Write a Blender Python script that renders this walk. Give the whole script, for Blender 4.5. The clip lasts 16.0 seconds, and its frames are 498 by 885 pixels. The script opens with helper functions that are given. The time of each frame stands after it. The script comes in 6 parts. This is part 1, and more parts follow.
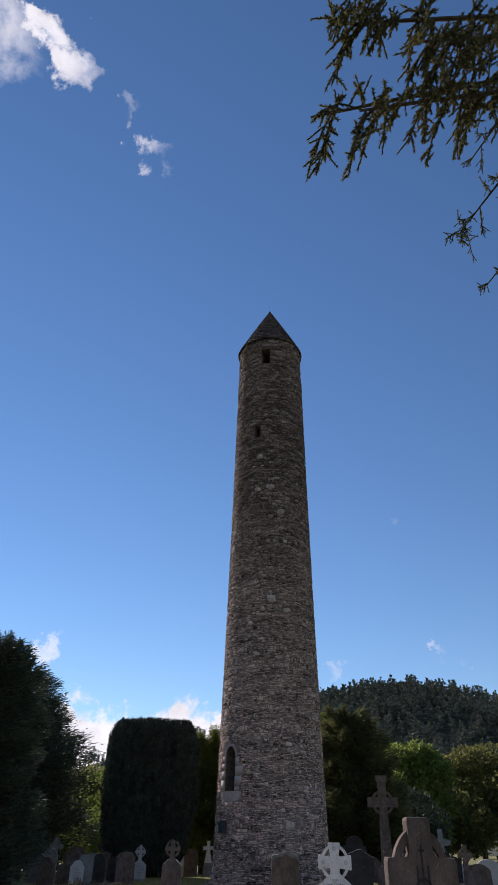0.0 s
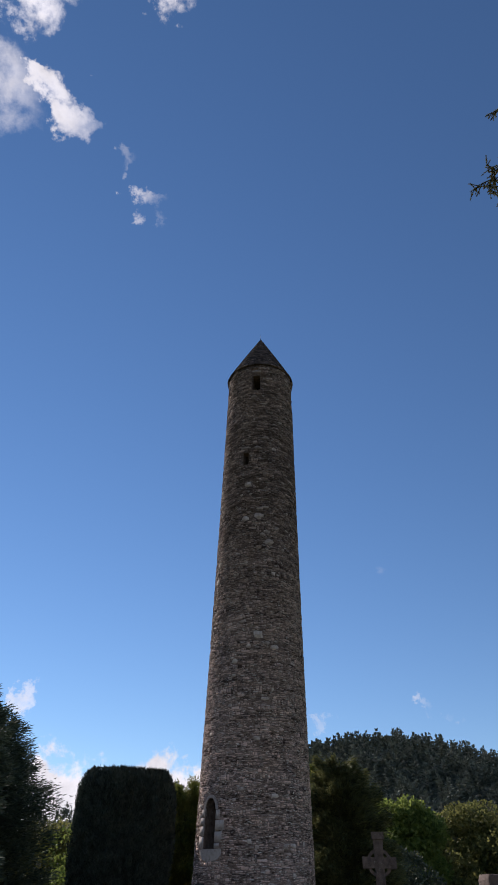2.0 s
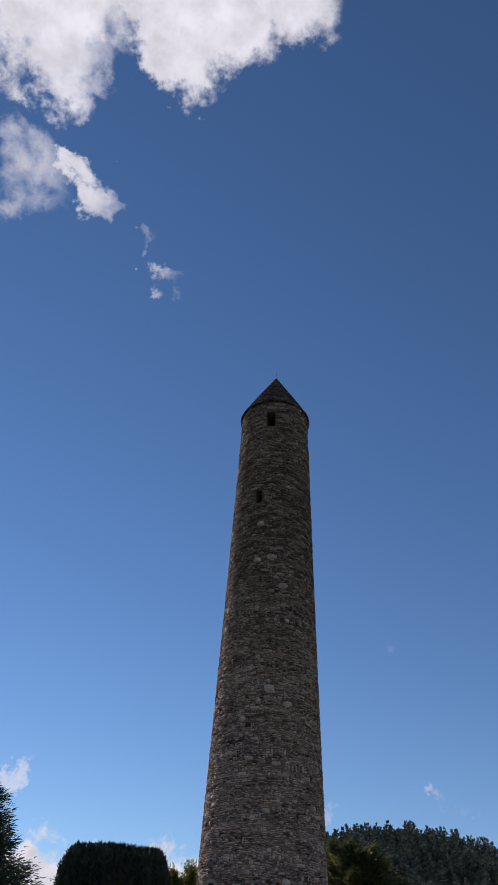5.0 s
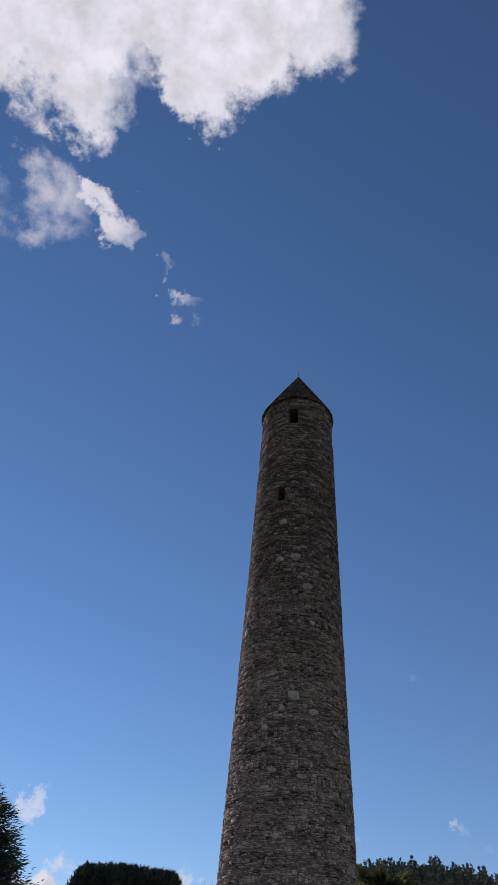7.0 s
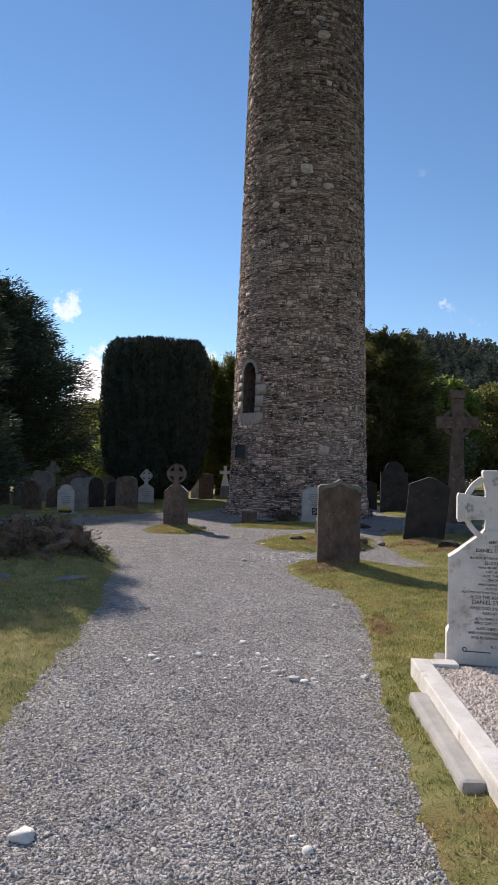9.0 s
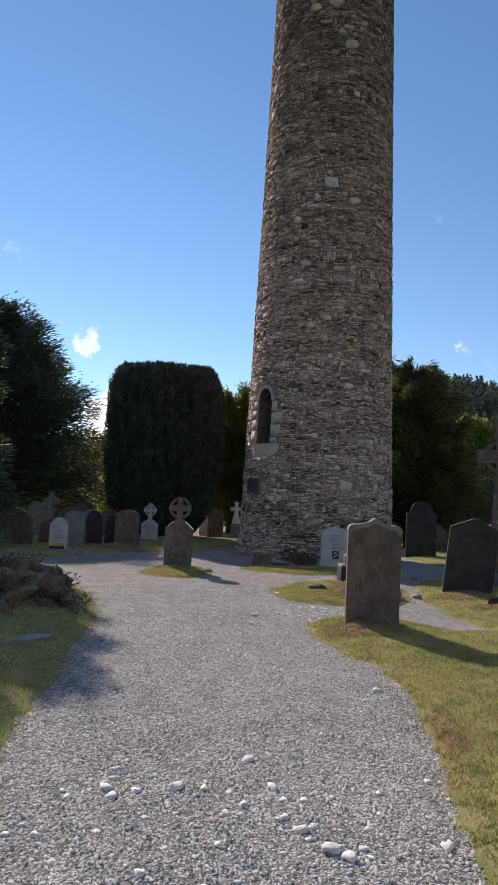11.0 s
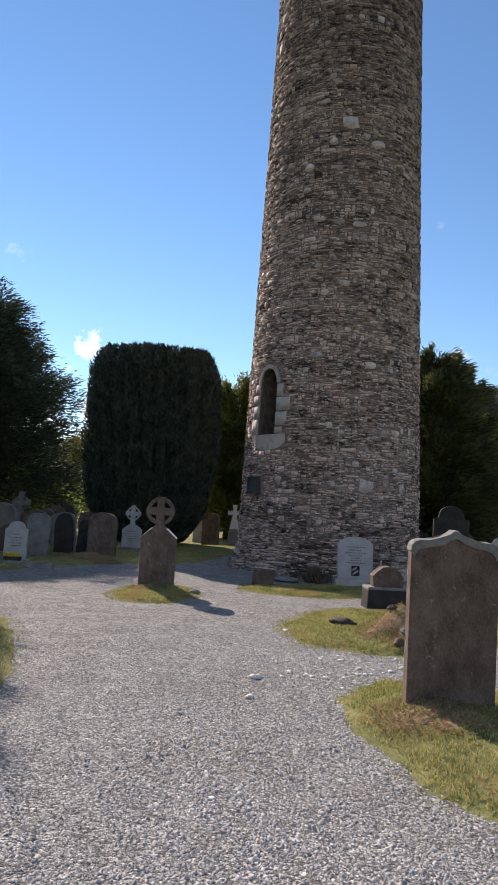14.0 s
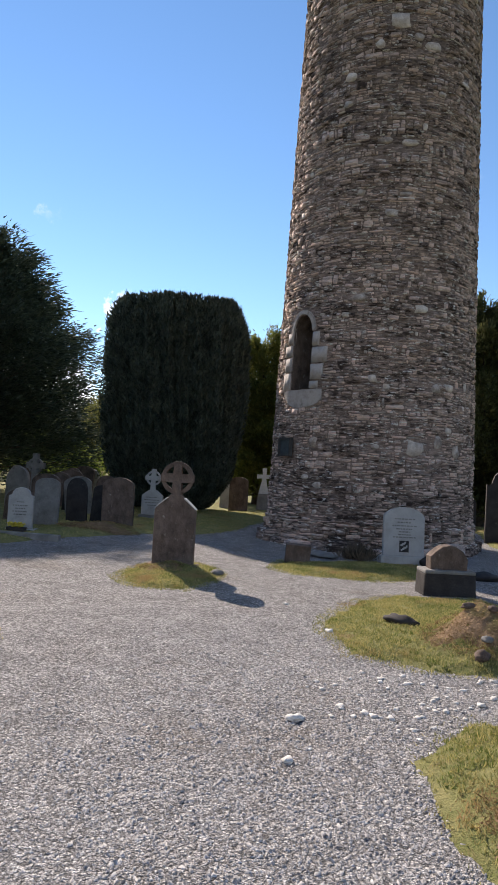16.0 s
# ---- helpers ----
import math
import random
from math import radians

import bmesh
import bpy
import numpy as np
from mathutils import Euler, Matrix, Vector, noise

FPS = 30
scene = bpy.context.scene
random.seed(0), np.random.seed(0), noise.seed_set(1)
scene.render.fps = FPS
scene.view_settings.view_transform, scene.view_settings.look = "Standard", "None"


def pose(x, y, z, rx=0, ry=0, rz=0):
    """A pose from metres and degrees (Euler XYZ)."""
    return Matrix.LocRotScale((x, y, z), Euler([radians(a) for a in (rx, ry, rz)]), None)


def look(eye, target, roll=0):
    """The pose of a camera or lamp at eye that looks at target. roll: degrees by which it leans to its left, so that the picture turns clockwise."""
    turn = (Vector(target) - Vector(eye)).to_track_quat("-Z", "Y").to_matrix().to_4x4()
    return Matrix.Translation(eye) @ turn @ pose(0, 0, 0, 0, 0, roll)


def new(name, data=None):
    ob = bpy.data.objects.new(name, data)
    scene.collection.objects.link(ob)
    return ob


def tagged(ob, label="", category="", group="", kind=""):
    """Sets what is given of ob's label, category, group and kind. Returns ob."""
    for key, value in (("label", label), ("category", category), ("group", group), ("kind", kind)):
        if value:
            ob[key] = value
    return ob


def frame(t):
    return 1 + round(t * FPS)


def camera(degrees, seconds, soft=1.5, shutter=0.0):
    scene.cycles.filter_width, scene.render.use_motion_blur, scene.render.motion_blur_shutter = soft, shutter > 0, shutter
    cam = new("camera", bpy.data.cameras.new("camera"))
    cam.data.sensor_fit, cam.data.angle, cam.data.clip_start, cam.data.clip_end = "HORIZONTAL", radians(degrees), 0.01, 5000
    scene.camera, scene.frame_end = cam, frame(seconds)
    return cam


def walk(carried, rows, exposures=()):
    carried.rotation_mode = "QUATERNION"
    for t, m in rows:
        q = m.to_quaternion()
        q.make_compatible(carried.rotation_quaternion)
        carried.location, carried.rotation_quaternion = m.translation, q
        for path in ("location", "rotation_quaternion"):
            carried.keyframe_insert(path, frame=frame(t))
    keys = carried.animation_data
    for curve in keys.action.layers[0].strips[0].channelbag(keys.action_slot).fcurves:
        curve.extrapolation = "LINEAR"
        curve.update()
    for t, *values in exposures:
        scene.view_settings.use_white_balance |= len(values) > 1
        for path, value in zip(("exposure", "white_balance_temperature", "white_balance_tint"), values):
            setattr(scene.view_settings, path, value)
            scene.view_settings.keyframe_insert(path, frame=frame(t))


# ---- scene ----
cam = camera(42.0, 16.0, soft=0.8)
PATH = [
    (0, (1.130, -31.104, 1.700), (1.003, -29.401, 2.742), 1.0),
    (0.5, (1.082, -30.785, 1.702), (0.923, -29.172, 2.874), 2.4),
    (1, (1.034, -30.254, 1.705), (0.961, -28.613, 2.846), 2.9),
    (1.5, (0.986, -29.772, 1.707), (0.935, -28.152, 2.878), 0.9),
    (2, (0.937, -29.352, 1.710), (0.853, -27.725, 2.869), 1.4),
    (2.5, (0.889, -28.813, 1.712), (0.769, -27.207, 2.898), 2.8),
    (3, (0.841, -28.240, 1.715), (0.722, -26.715, 3.004), 3.2),
    (3.5, (0.793, -27.768, 1.717), (0.667, -26.271, 3.037), 4.1),
    (6, (0.552, -25.592, 1.730), (0.440, -24.102, 3.059), 3.2),
    (6.5, (0.504, -25.044, 1.732), (0.365, -23.567, 3.074), 3.7),
    (7, (0.456, -24.482, 1.735), (0.282, -23.045, 3.115), 5.3),
    (7.5, (0.408, -24.140, 1.738), (0.331, -22.543, 2.938), 1.5),
    (8, (0.364, -23.618, 1.739), (0.304, -21.714, 2.346), 0.6),
    (8.5, (0.343, -23.092, 1.688), (0.166, -21.109, 1.877), 0.4),
    (8.7, (0.306, -22.833, 1.677), (0.138, -20.841, 1.736), 1.1),
    (10.8, (0.091, -20.686, 1.573), (-0.115, -18.707, 1.774), 2.4),
    (11, (0.078, -20.541, 1.586), (-0.142, -18.562, 1.768), 2.7),
    (11.5, (0.011, -19.984, 1.582), (-0.194, -18.000, 1.732), 2.2),
    (12, (-0.027, -19.541, 1.605), (-0.247, -17.554, 1.552), 2.5),
    (12.5, (0.044, -18.866, 1.627), (-0.275, -16.895, 1.513), 1.0),
    (12.9, (-0.084, -18.604, 1.556), (-0.336, -16.632, 1.773), 4.9),
    (13, (-0.125, -18.424, 1.566), (-0.362, -16.442, 1.700), 5.6),
    (13.5, (-0.199, -17.889, 1.546), (-0.471, -15.916, 1.736), 4.1),
    (14, (-0.254, -17.348, 1.553), (-0.476, -15.370, 1.747), 3.2),
    (14.5, (-0.349, -16.929, 1.579), (-0.514, -14.937, 1.648), 2.3),
    (15, (-0.378, -16.459, 1.613), (-0.608, -14.472, 1.626), 3.0),
    (15.5, (-0.455, -15.895, 1.548), (-0.710, -13.912, 1.597), 3.7),
    (16, (-0.494, -15.557, 1.621), (-0.800, -13.581, 1.692), 3.3),
]
walk(cam, [(t, look(e, g, r)) for t, e, g, r in PATH], exposures=[(0, -0.05, 6300, 20), (2.5, -0.2, 6300, 20), (3.5, -0.34, 6200, 20), (7.0, -0.42, 6200, 20), (7.6, -0.08, 6300, 19), (8.5, 0.22, 6650, 17), (11, 0.38, 6750, 17), (16, 0.66, 6800, 17)])

# ---- sky and sun ----
SUN_AZ, SUN_EL = -37.0, 32.0


def unit(az, el):
    a, b = radians(az), radians(el)
    return Vector((math.sin(a) * math.cos(b), math.cos(a) * math.cos(b), math.sin(b)))


world = bpy.data.worlds.new("world")
scene.world = world
world.use_nodes = True
wn, wl = world.node_tree.nodes, world.node_tree.links
wn.clear()


def wnode(kind, **props):
    n = wn.new(kind)
    for k, v in props.items():
        n.inputs[k].default_value = v
    return n


sky = wn.new("ShaderNodeTexSky")
sky.sky_type, sky.sun_disc = "NISHITA", False
sky.sun_elevation, sky.sun_rotation = radians(SUN_EL), radians(SUN_AZ)
sky.air_density, sky.dust_density, sky.ozone_density, sky.altitude = 1.0, 0.0, 2.0, 200
coord = wn.new("ShaderNodeTexCoord")
warp = wn.new("ShaderNodeTexNoise")
warp.inputs["Scale"].default_value, warp.inputs["Detail"].default_value, warp.inputs["Roughness"].default_value = 5.5, 10.0, 0.62
wl.new(coord.outputs["Generated"], warp.inputs["Vector"])
fine = wn.new("ShaderNodeTexNoise")
fine.inputs["Scale"].default_value, fine.inputs["Detail"].default_value, fine.inputs["Roughness"].default_value = 26.0, 8.0, 0.6
wl.new(coord.outputs["Generated"], fine.inputs["Vector"])
# the clouds' places, torn by a noise
tear = wn.new("ShaderNodeVectorMath")
tear.operation = "MULTIPLY_ADD"
tear.inputs[1].default_value = (0.15, 0.15, 0.15)
wl.new(warp.outputs["Color"], tear.inputs[0])
shift = wn.new("ShaderNodeVectorMath")
shift.operation = "SUBTRACT"
shift.inputs[1].default_value = (0.075, 0.075, 0.075)
wl.new(coord.outputs["Generated"], shift.inputs[0])
wl.new(shift.outputs["Vector"], tear.inputs[2])
torn = wn.new("ShaderNodeVectorMath")
torn.operation = "NORMALIZE"
wisp = wn.new("ShaderNodeVectorMath")
wisp.operation = "MULTIPLY_ADD"
wisp.inputs[1].default_value = (0.11, 0.11, 0.11)
wl.new(fine.outputs["Color"], wisp.inputs[0])
wl.new(tear.outputs["Vector"], wisp.inputs[2])
level_back = wn.new("ShaderNodeVectorMath")
level_back.operation = "SUBTRACT"
level_back.inputs[1].default_value = (0.055, 0.055, 0.055)
wl.new(wisp.outputs["Vector"], level_back.inputs[0])
wl.new(level_back.outputs["Vector"], torn.inputs[0])
deep_sky = wn.new("ShaderNodeHueSaturation")
deep_sky.inputs["Saturation"].default_value = 1.11
tint = wn.new("ShaderNodeVectorMath")
tint.operation = "MULTIPLY"
tint.inputs[1].default_value = (0.91, 0.975, 1.0)
wl.new(sky.outputs["Color"], tint.inputs[0])
wl.new(tint.outputs["Vector"], deep_sky.inputs["Color"])
# clouds: azimuth, elevation, reach in degrees, density
CLOUDS = [(-36.5, 78, 10.5, 1.0), (-11.5, 76.5, 7, 0.85), (1, 76, 5.4, 0.72), (-60.5, 70, 10.5, 0.92), (-23.5, 70.5, 4, 0.66), (-45.5, 66.5, 4.6, 0.62),
          (-30.5, 58.5, 2.3, 0.58), (-34, 60.3, 2.3, 0.6), (-41.5, 57.5, 5.5, 0.40), (-48.5, 54, 6, 0.37), (-18, 54.6, 2.0, 0.55), (-22.5, 57.3, 1.6, 0.44),
          (-18, 5.2, 5, 1.0), (-14, 5.4, 5, 1.0), (-10, 5.8, 4.6, 1.0), (-6, 6.2, 4.2, 1.0), (-3, 6.4, 4, 0.9), (-26, 4.5, 6, 0.9), (-21.5, 12.9, 1.7, 0.64),
          (12.2, 12.6, 0.9, 0.34), (13.6, 12.7, 0.9, 0.34), (15.0, 12.6, 0.9, 0.34), (2.8, 12.6, 1.0, 0.6), (3.8, 12.9, 0.9, 0.5), (9.5, 23.1, 1.6, 0.36),
          (-28, 19, 2.0, 0.5), (40, 20, 10, 0.7), (75, 12, 14, 0.8), (-95, 25, 16, 0.8), (150, 30, 20, 0.8), (-150, 15, 18, 0.8)]
total = None
for az, el, reach, dens in CLOUDS:
    dot = wn.new("ShaderNodeVectorMath")
    dot.operation = "DOT_PRODUCT"
    dot.inputs[1].default_value = unit(az, el)
    wl.new(torn.outputs["Vector"], dot.inputs[0])
    ramp = wn.new("ShaderNodeMapRange")
    ramp.interpolation_type = "SMOOTHSTEP"
    ramp.inputs["From Min"].default_value, ramp.inputs["From Max"].default_value = math.cos(radians(reach)), math.cos(radians(reach * 0.15))
    ramp.inputs["To Max"].default_value = dens
    wl.new(dot.outputs["Value"], ramp.inputs["Value"])
    if total is None:
        total = ramp.outputs["Result"]
    else:
        top = wn.new("ShaderNodeMath")
        top.operation = "MAXIMUM"
        wl.new(total, top.inputs[0])
        wl.new(ramp.outputs["Result"], top.inputs[1])
        total = top.outputs["Value"]


def wmath(op, a, b):
    n = wn.new("ShaderNodeMath")
    n.operation = op
    for i, v in enumerate((a, b)):
        if isinstance(v, (int, float)):
            n.inputs[i].default_value = v
        else:
            wl.new(v, n.inputs[i])
    return n.outputs["Value"]


rough_edge = wmath("ADD", wmath("MULTIPLY", wmath("SUBTRACT", warp.outputs["Fac"], 0.5), 2.6), wmath("MULTIPLY", wmath("SUBTRACT", fine.outputs["Fac"], 0.5), 1.1))
body = wmath("MULTIPLY", wmath("ADD", rough_edge, wmath("SUBTRACT", wmath("MULTIPLY", total, 1.55), 0.42)), wmath("MINIMUM", wmath("MULTIPLY", total, 6.0), 1.0))
cover = wn.new("ShaderNodeMapRange")
cover.interpolation_type = "SMOOTHSTEP"
cover.inputs["From Min"].default_value, cover.inputs["From Max"].default_value = 0.0, 0.85
wl.new(body, cover.inputs["Value"])
shade = wn.new("ShaderNodeMapRange")
shade.inputs["From Min"].default_value, shade.inputs["From Max"].default_value = 0.35, 0.72
shade.inputs["To Min"].default_value, shade.inputs["To Max"].default_value = 9.6, 6.8
wl.new(fine.outputs["Fac"], shade.inputs["Value"])
cloud_colour = wn.new("ShaderNodeVectorMath")
cloud_colour.operation = "SCALE"
cloud_colour.inputs[0].default_value = (1.0, 1.0, 1.0)
wl.new(shade.outputs["Result"], cloud_colour.inputs["Scale"])
mixed = wn.new("ShaderNodeMix")
mixed.data_type = "RGBA"
wl.new(cover.outputs["Result"], mixed.inputs["Factor"])
wl.new(deep_sky.outputs["Color"], mixed.inputs["A"])
wl.new(cloud_colour.outputs["Vector"], mixed.inputs["B"])
back = wn.new("ShaderNodeBackground")
back.inputs["Strength"].default_value = 0.115
wl.new(mixed.outputs["Result"], back.inputs["Color"])
wout = wn.new("ShaderNodeOutputWorld")
wl.new(back.outputs["Background"], wout.inputs["Surface"])

sun = new("sun", bpy.data.lights.new("sun", "SUN"))
sun.data.energy, sun.data.angle, sun.data.color = 5.0, radians(0.53), (1.0, 0.92, 0.80)
sun.matrix_world = look(unit(SUN_AZ, SUN_EL) * 200, (0, 0, 0))


# ---- materials ----
def material(name, dark, light, size=8.0, grain=90.0, rough=0.9, bump=0.4, spread=0.0, stain=None, stain_size=1.5, stain_at=(0.52, 0.66), coords="Object", lift=0.01, stretch=0.0, through_light=0.0, patch=0.0, top_shade=None):
    """A rough natural surface: two colours mixed by a coarse and a fine noise, each piece a little lighter or darker, stains with edges of their own."""
    m = bpy.data.materials.new(name)
    m.use_nodes = True
    n, l = m.node_tree.nodes, m.node_tree.links
    p = n["Principled BSDF"]
    if coords == "World":
        src = n.new("ShaderNodeNewGeometry").outputs["Position"]
    else:
        src = n.new("ShaderNodeTexCoord").outputs["Object"]

    if stretch:
        squeeze = n.new("ShaderNodeVectorMath")
        squeeze.operation = "MULTIPLY"
        squeeze.inputs[1].default_value = (1.0, 1.0, stretch)
        l.new(src, squeeze.inputs[0])
        src = squeeze.outputs["Vector"]

    def tex(scale, detail=6.0, ro=0.6):
        t = n.new("ShaderNodeTexNoise")
        t.inputs["Scale"].default_value, t.inputs["Detail"].default_value, t.inputs["Roughness"].default_value = scale, detail, ro
        l.new(src, t.inputs["Vector"])
        return t.outputs["Fac"]

    def calc(op, a, b):
        q = n.new("ShaderNodeMath")
        q.operation = op
        for i, v in enumerate((a, b)):
            if isinstance(v, (int, float)):
                q.inputs[i].default_value = v
            else:
                l.new(v, q.inputs[i])
        return q.outputs["Value"]

    def blend(f, a, b):
        q = n.new("ShaderNodeMix")
        q.data_type = "RGBA"
        l.new(f, q.inputs["Factor"])
        for k, v in (("A", a), ("B", b)):
            if isinstance(v, tuple):
                q.inputs[k].default_value = (*v, 1)
            else:
                l.new(v, q.inputs[k])
        return q.outputs["Result"]

    coarse, fine_n = tex(size), tex(grain, 4.0)
    amount = calc("ADD", calc("MULTIPLY", calc("SUBTRACT", coarse, 0.5), 2.0), calc("MULTIPLY", fine_n, 1.0))
    if spread:
        geo, info = n.new("ShaderNodeNewGeometry"), n.new("ShaderNodeObjectInfo")
        both = calc("FRACT", calc("ADD", geo.outputs["Random Per Island"], info.outputs["Random"]), 0.0)
        amount = calc("ADD", amount, calc("MULTIPLY", calc("SUBTRACT", both, 0.5), spread))
    if patch:
        amount = calc("ADD", amount, calc("MULTIPLY", calc("SUBTRACT", tex(0.8, 3.0), 0.5), patch))
    clamp = n.new("ShaderNodeClamp")
    l.new(amount, clamp.inputs["Value"])
    col = blend(clamp.outputs["Result"], dark, light)
    if stain:
        edge = n.new("ShaderNodeMapRange")
        edge.inputs["From Min"].default_value, edge.inputs["From Max"].default_value = stain_at
        l.new(calc("ADD", calc("MULTIPLY", tex(stain_size, 8.0, 0.65), 0.85), calc("MULTIPLY", fine_n, 0.15)), edge.inputs["Value"])
        col = blend(edge.outputs["Result"], col, stain)
    if top_shade:
        # shade of the upper wall painted into the colour: patchy, deeper with height
        height, deepen = n.new("ShaderNodeSeparateXYZ"), n.new("ShaderNodeMapRange")
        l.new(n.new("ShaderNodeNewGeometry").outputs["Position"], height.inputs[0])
        deepen.inputs["From Min"].default_value, deepen.inputs["From Max"].default_value, deepen.inputs["To Max"].default_value = top_shade[0], top_shade[1], top_shade[2]
        l.new(height.outputs["Z"], deepen.inputs["Value"])
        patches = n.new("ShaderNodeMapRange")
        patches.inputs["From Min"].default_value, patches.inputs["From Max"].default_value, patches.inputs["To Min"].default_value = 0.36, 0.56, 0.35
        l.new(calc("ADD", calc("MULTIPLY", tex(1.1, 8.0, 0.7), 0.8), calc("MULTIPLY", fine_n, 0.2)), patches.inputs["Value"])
        col = blend(calc("MULTIPLY", deepen.outputs["Result"], patches.outputs["Result"]), col, top_shade[3])
    l.new(col, p.inputs["Base Color"])
    p.inputs["Roughness"].default_value = rough
    p.inputs["Specular IOR Level"].default_value = 0.25
    b = n.new("ShaderNodeBump")
    b.inputs["Strength"].default_value, b.inputs["Distance"].default_value = bump, lift
    l.new(calc("ADD", coarse, calc("MULTIPLY", fine_n, 0.7)), b.inputs["Height"])
    l.new(b.outputs["Normal"], p.inputs["Normal"])
    if through_light:
        tr, add = n.new("ShaderNodeBsdfTranslucent"), n.new("ShaderNodeMixShader")
        l.new(col, tr.inputs["Color"])
        add.inputs["Fac"].default_value = through_light
        l.new(p.outputs["BSDF"], add.inputs[1])
        l.new(tr.outputs["BSDF"], add.inputs[2])
        l.new(add.outputs["Shader"], n["Material Output"].inputs["Surface"])
    return m


GRAVEL = material("gravel", (0.39, 0.37, 0.355), (0.69, 0.66, 0.635), 3, 40, 0.95, 0.9, stain=(0.38, 0.325, 0.275), stain_size=0.5, stain_at=(0.54, 0.72), coords="World", lift=0.02)
def add_cells(m, size, dark, light):
    """Gives a ground material small angular pieces with dark gaps."""
    n, l = m.node_tree.nodes, m.node_tree.links
    p = n["Principled BSDF"]
    pos = n.new("ShaderNodeNewGeometry").outputs["Position"]
    old = p.inputs["Base Color"].links[0].from_socket
    height = None
    for k, scale in enumerate((size, size * 2.1)):
        cell = n.new("ShaderNodeTexVoronoi")
        cell.inputs["Scale"].default_value = scale
        l.new(pos, cell.inputs["Vector"])
        grey = n.new("ShaderNodeSeparateColor")
        l.new(cell.outputs["Color"], grey.inputs["Color"])
        tone = n.new("ShaderNodeMix")
        tone.data_type, tone.blend_type = "RGBA", "MULTIPLY"
        tone.inputs["Factor"].default_value = 1.0
        ramp = n.new("ShaderNodeMapRange")
        ramp.inputs["To Min"].default_value, ramp.inputs["To Max"].default_value = (dark, light) if k == 0 else (0.85, 1.15)
        l.new(grey.outputs["Red"], ramp.inputs["Value"])
        gap = n.new("ShaderNodeMapRange")
        gap.inputs["From Min"].default_value, gap.inputs["From Max"].default_value = 0.28, 0.75
        gap.inputs["To Min"].default_value, gap.inputs["To Max"].default_value = 1.0, 0.45
        l.new(cell.outputs["Distance"], gap.inputs["Value"])
        both = n.new("ShaderNodeMath")
        both.operation = "MULTIPLY"
        l.new(ramp.outputs["Result"], both.inputs[0])
        l.new(gap.outputs["Result"], both.inputs[1])
        l.new(old, tone.inputs["A"])
        l.new(both.outputs["Value"], tone.inputs["B"])
        old = tone.outputs["Result"]
        lift = n.new("ShaderNodeMath")
        lift.operation = "MULTIPLY"
        l.new(gap.outputs["Result"], lift.inputs[0])
        l.new(ramp.outputs["Result"], lift.inputs[1])
        if height is None:
            height = lift.outputs["Value"]
        else:
            plus = n.new("ShaderNodeMath")
            l.new(height, plus.inputs[0])
            l.new(lift.outputs["Value"], plus.inputs[1])
            height = plus.outputs["Value"]
    l.new(old, p.inputs["Base Color"])
    b = n.new("ShaderNodeBump")
    b.inputs["Strength"].default_value, b.inputs["Distance"].default_value = 1.0, 0.012
    l.new(height, b.inputs["Height"])
    l.new(b.outputs["Normal"], p.inputs["Normal"])


add_cells(GRAVEL, 58.0, 0.45, 1.6)
PEBBLE = material("gravel_stones", (0.20, 0.192, 0.186), (0.54, 0.52, 0.502), 20, 150, 0.95, 0.3, spread=0.7, patch=0.9)
WHITE_STONE = material("quartz", (0.60, 0.565, 0.51), (0.85, 0.825, 0.78), 12, 80, 0.75, 0.5, spread=0.5)
TURF = material("turf", (0.11, 0.13, 0.035), (0.31, 0.275, 0.12), 5.0, 110, 1.0, 0.8, stain=(0.21, 0.13, 0.06), stain_size=0.9, stain_at=(0.55, 0.66), coords="World", lift=0.03)
BLADE = material("grass_blades", (0.12, 0.165, 0.035), (0.56, 0.475, 0.20), 2.6, 25, 0.8, 0.0, spread=1.1, stain=(0.40, 0.27, 0.13), stain_size=1.1, stain_at=(0.53, 0.64), coords="World", through_light=0.35)
STRAW = material("dead_grass", (0.14, 0.085, 0.04), (0.42, 0.30, 0.15), 3, 30, 1.0, 0.0, spread=0.8, coords="World", through_light=0.3)
EARTH = material("dry_earth", (0.15, 0.095, 0.055), (0.41, 0.275, 0.165), 9, 60, 1.0, 1.0, stain=(0.16, 0.15, 0.05), stain_size=3.0, coords="World", lift=0.04)
# schist, pale rubble and mortar hold painted shade: from height, to height, strength, colour
SCHIST = material("schist", (0.06, 0.039, 0.031), (0.88, 0.66, 0.545), 6.5, 40, 0.95, 1.0, spread=0.85, patch=1.4, stain=(0.88, 0.82, 0.74), stain_size=5.5, stain_at=(0.565, 0.60), coords="World", lift=0.035, stretch=4.2, top_shade=(5.0, 18.0, 0.84, (0.034, 0.022, 0.018)))
GRANITE = material("granite", (0.24, 0.205, 0.18), (0.52, 0.455, 0.405), 5, 120, 0.85, 0.6, spread=0.35, stain=(0.22, 0.19, 0.165), stain_size=5.0, stain_at=(0.54, 0.70))
PALE_RUBBLE = material("pale_lichened_rubble", (0.28, 0.22, 0.18), (0.74, 0.64, 0.55), 7, 70, 0.92, 0.9, spread=0.6, stain=(0.18, 0.14, 0.12), stain_size=5.0, stain_at=(0.55, 0.7), lift=0.02, top_shade=(6.0, 20.0, 0.6, (0.08, 0.06, 0.05)))
ROOF_STONE = material("roof_stone", (0.025, 0.018, 0.016), (0.22, 0.165, 0.14), 6, 38, 0.95, 1.0, spread=0.9, stain=(0.36, 0.32, 0.28), stain_size=6.5, stain_at=(0.6, 0.65), coords="World", lift=0.03)
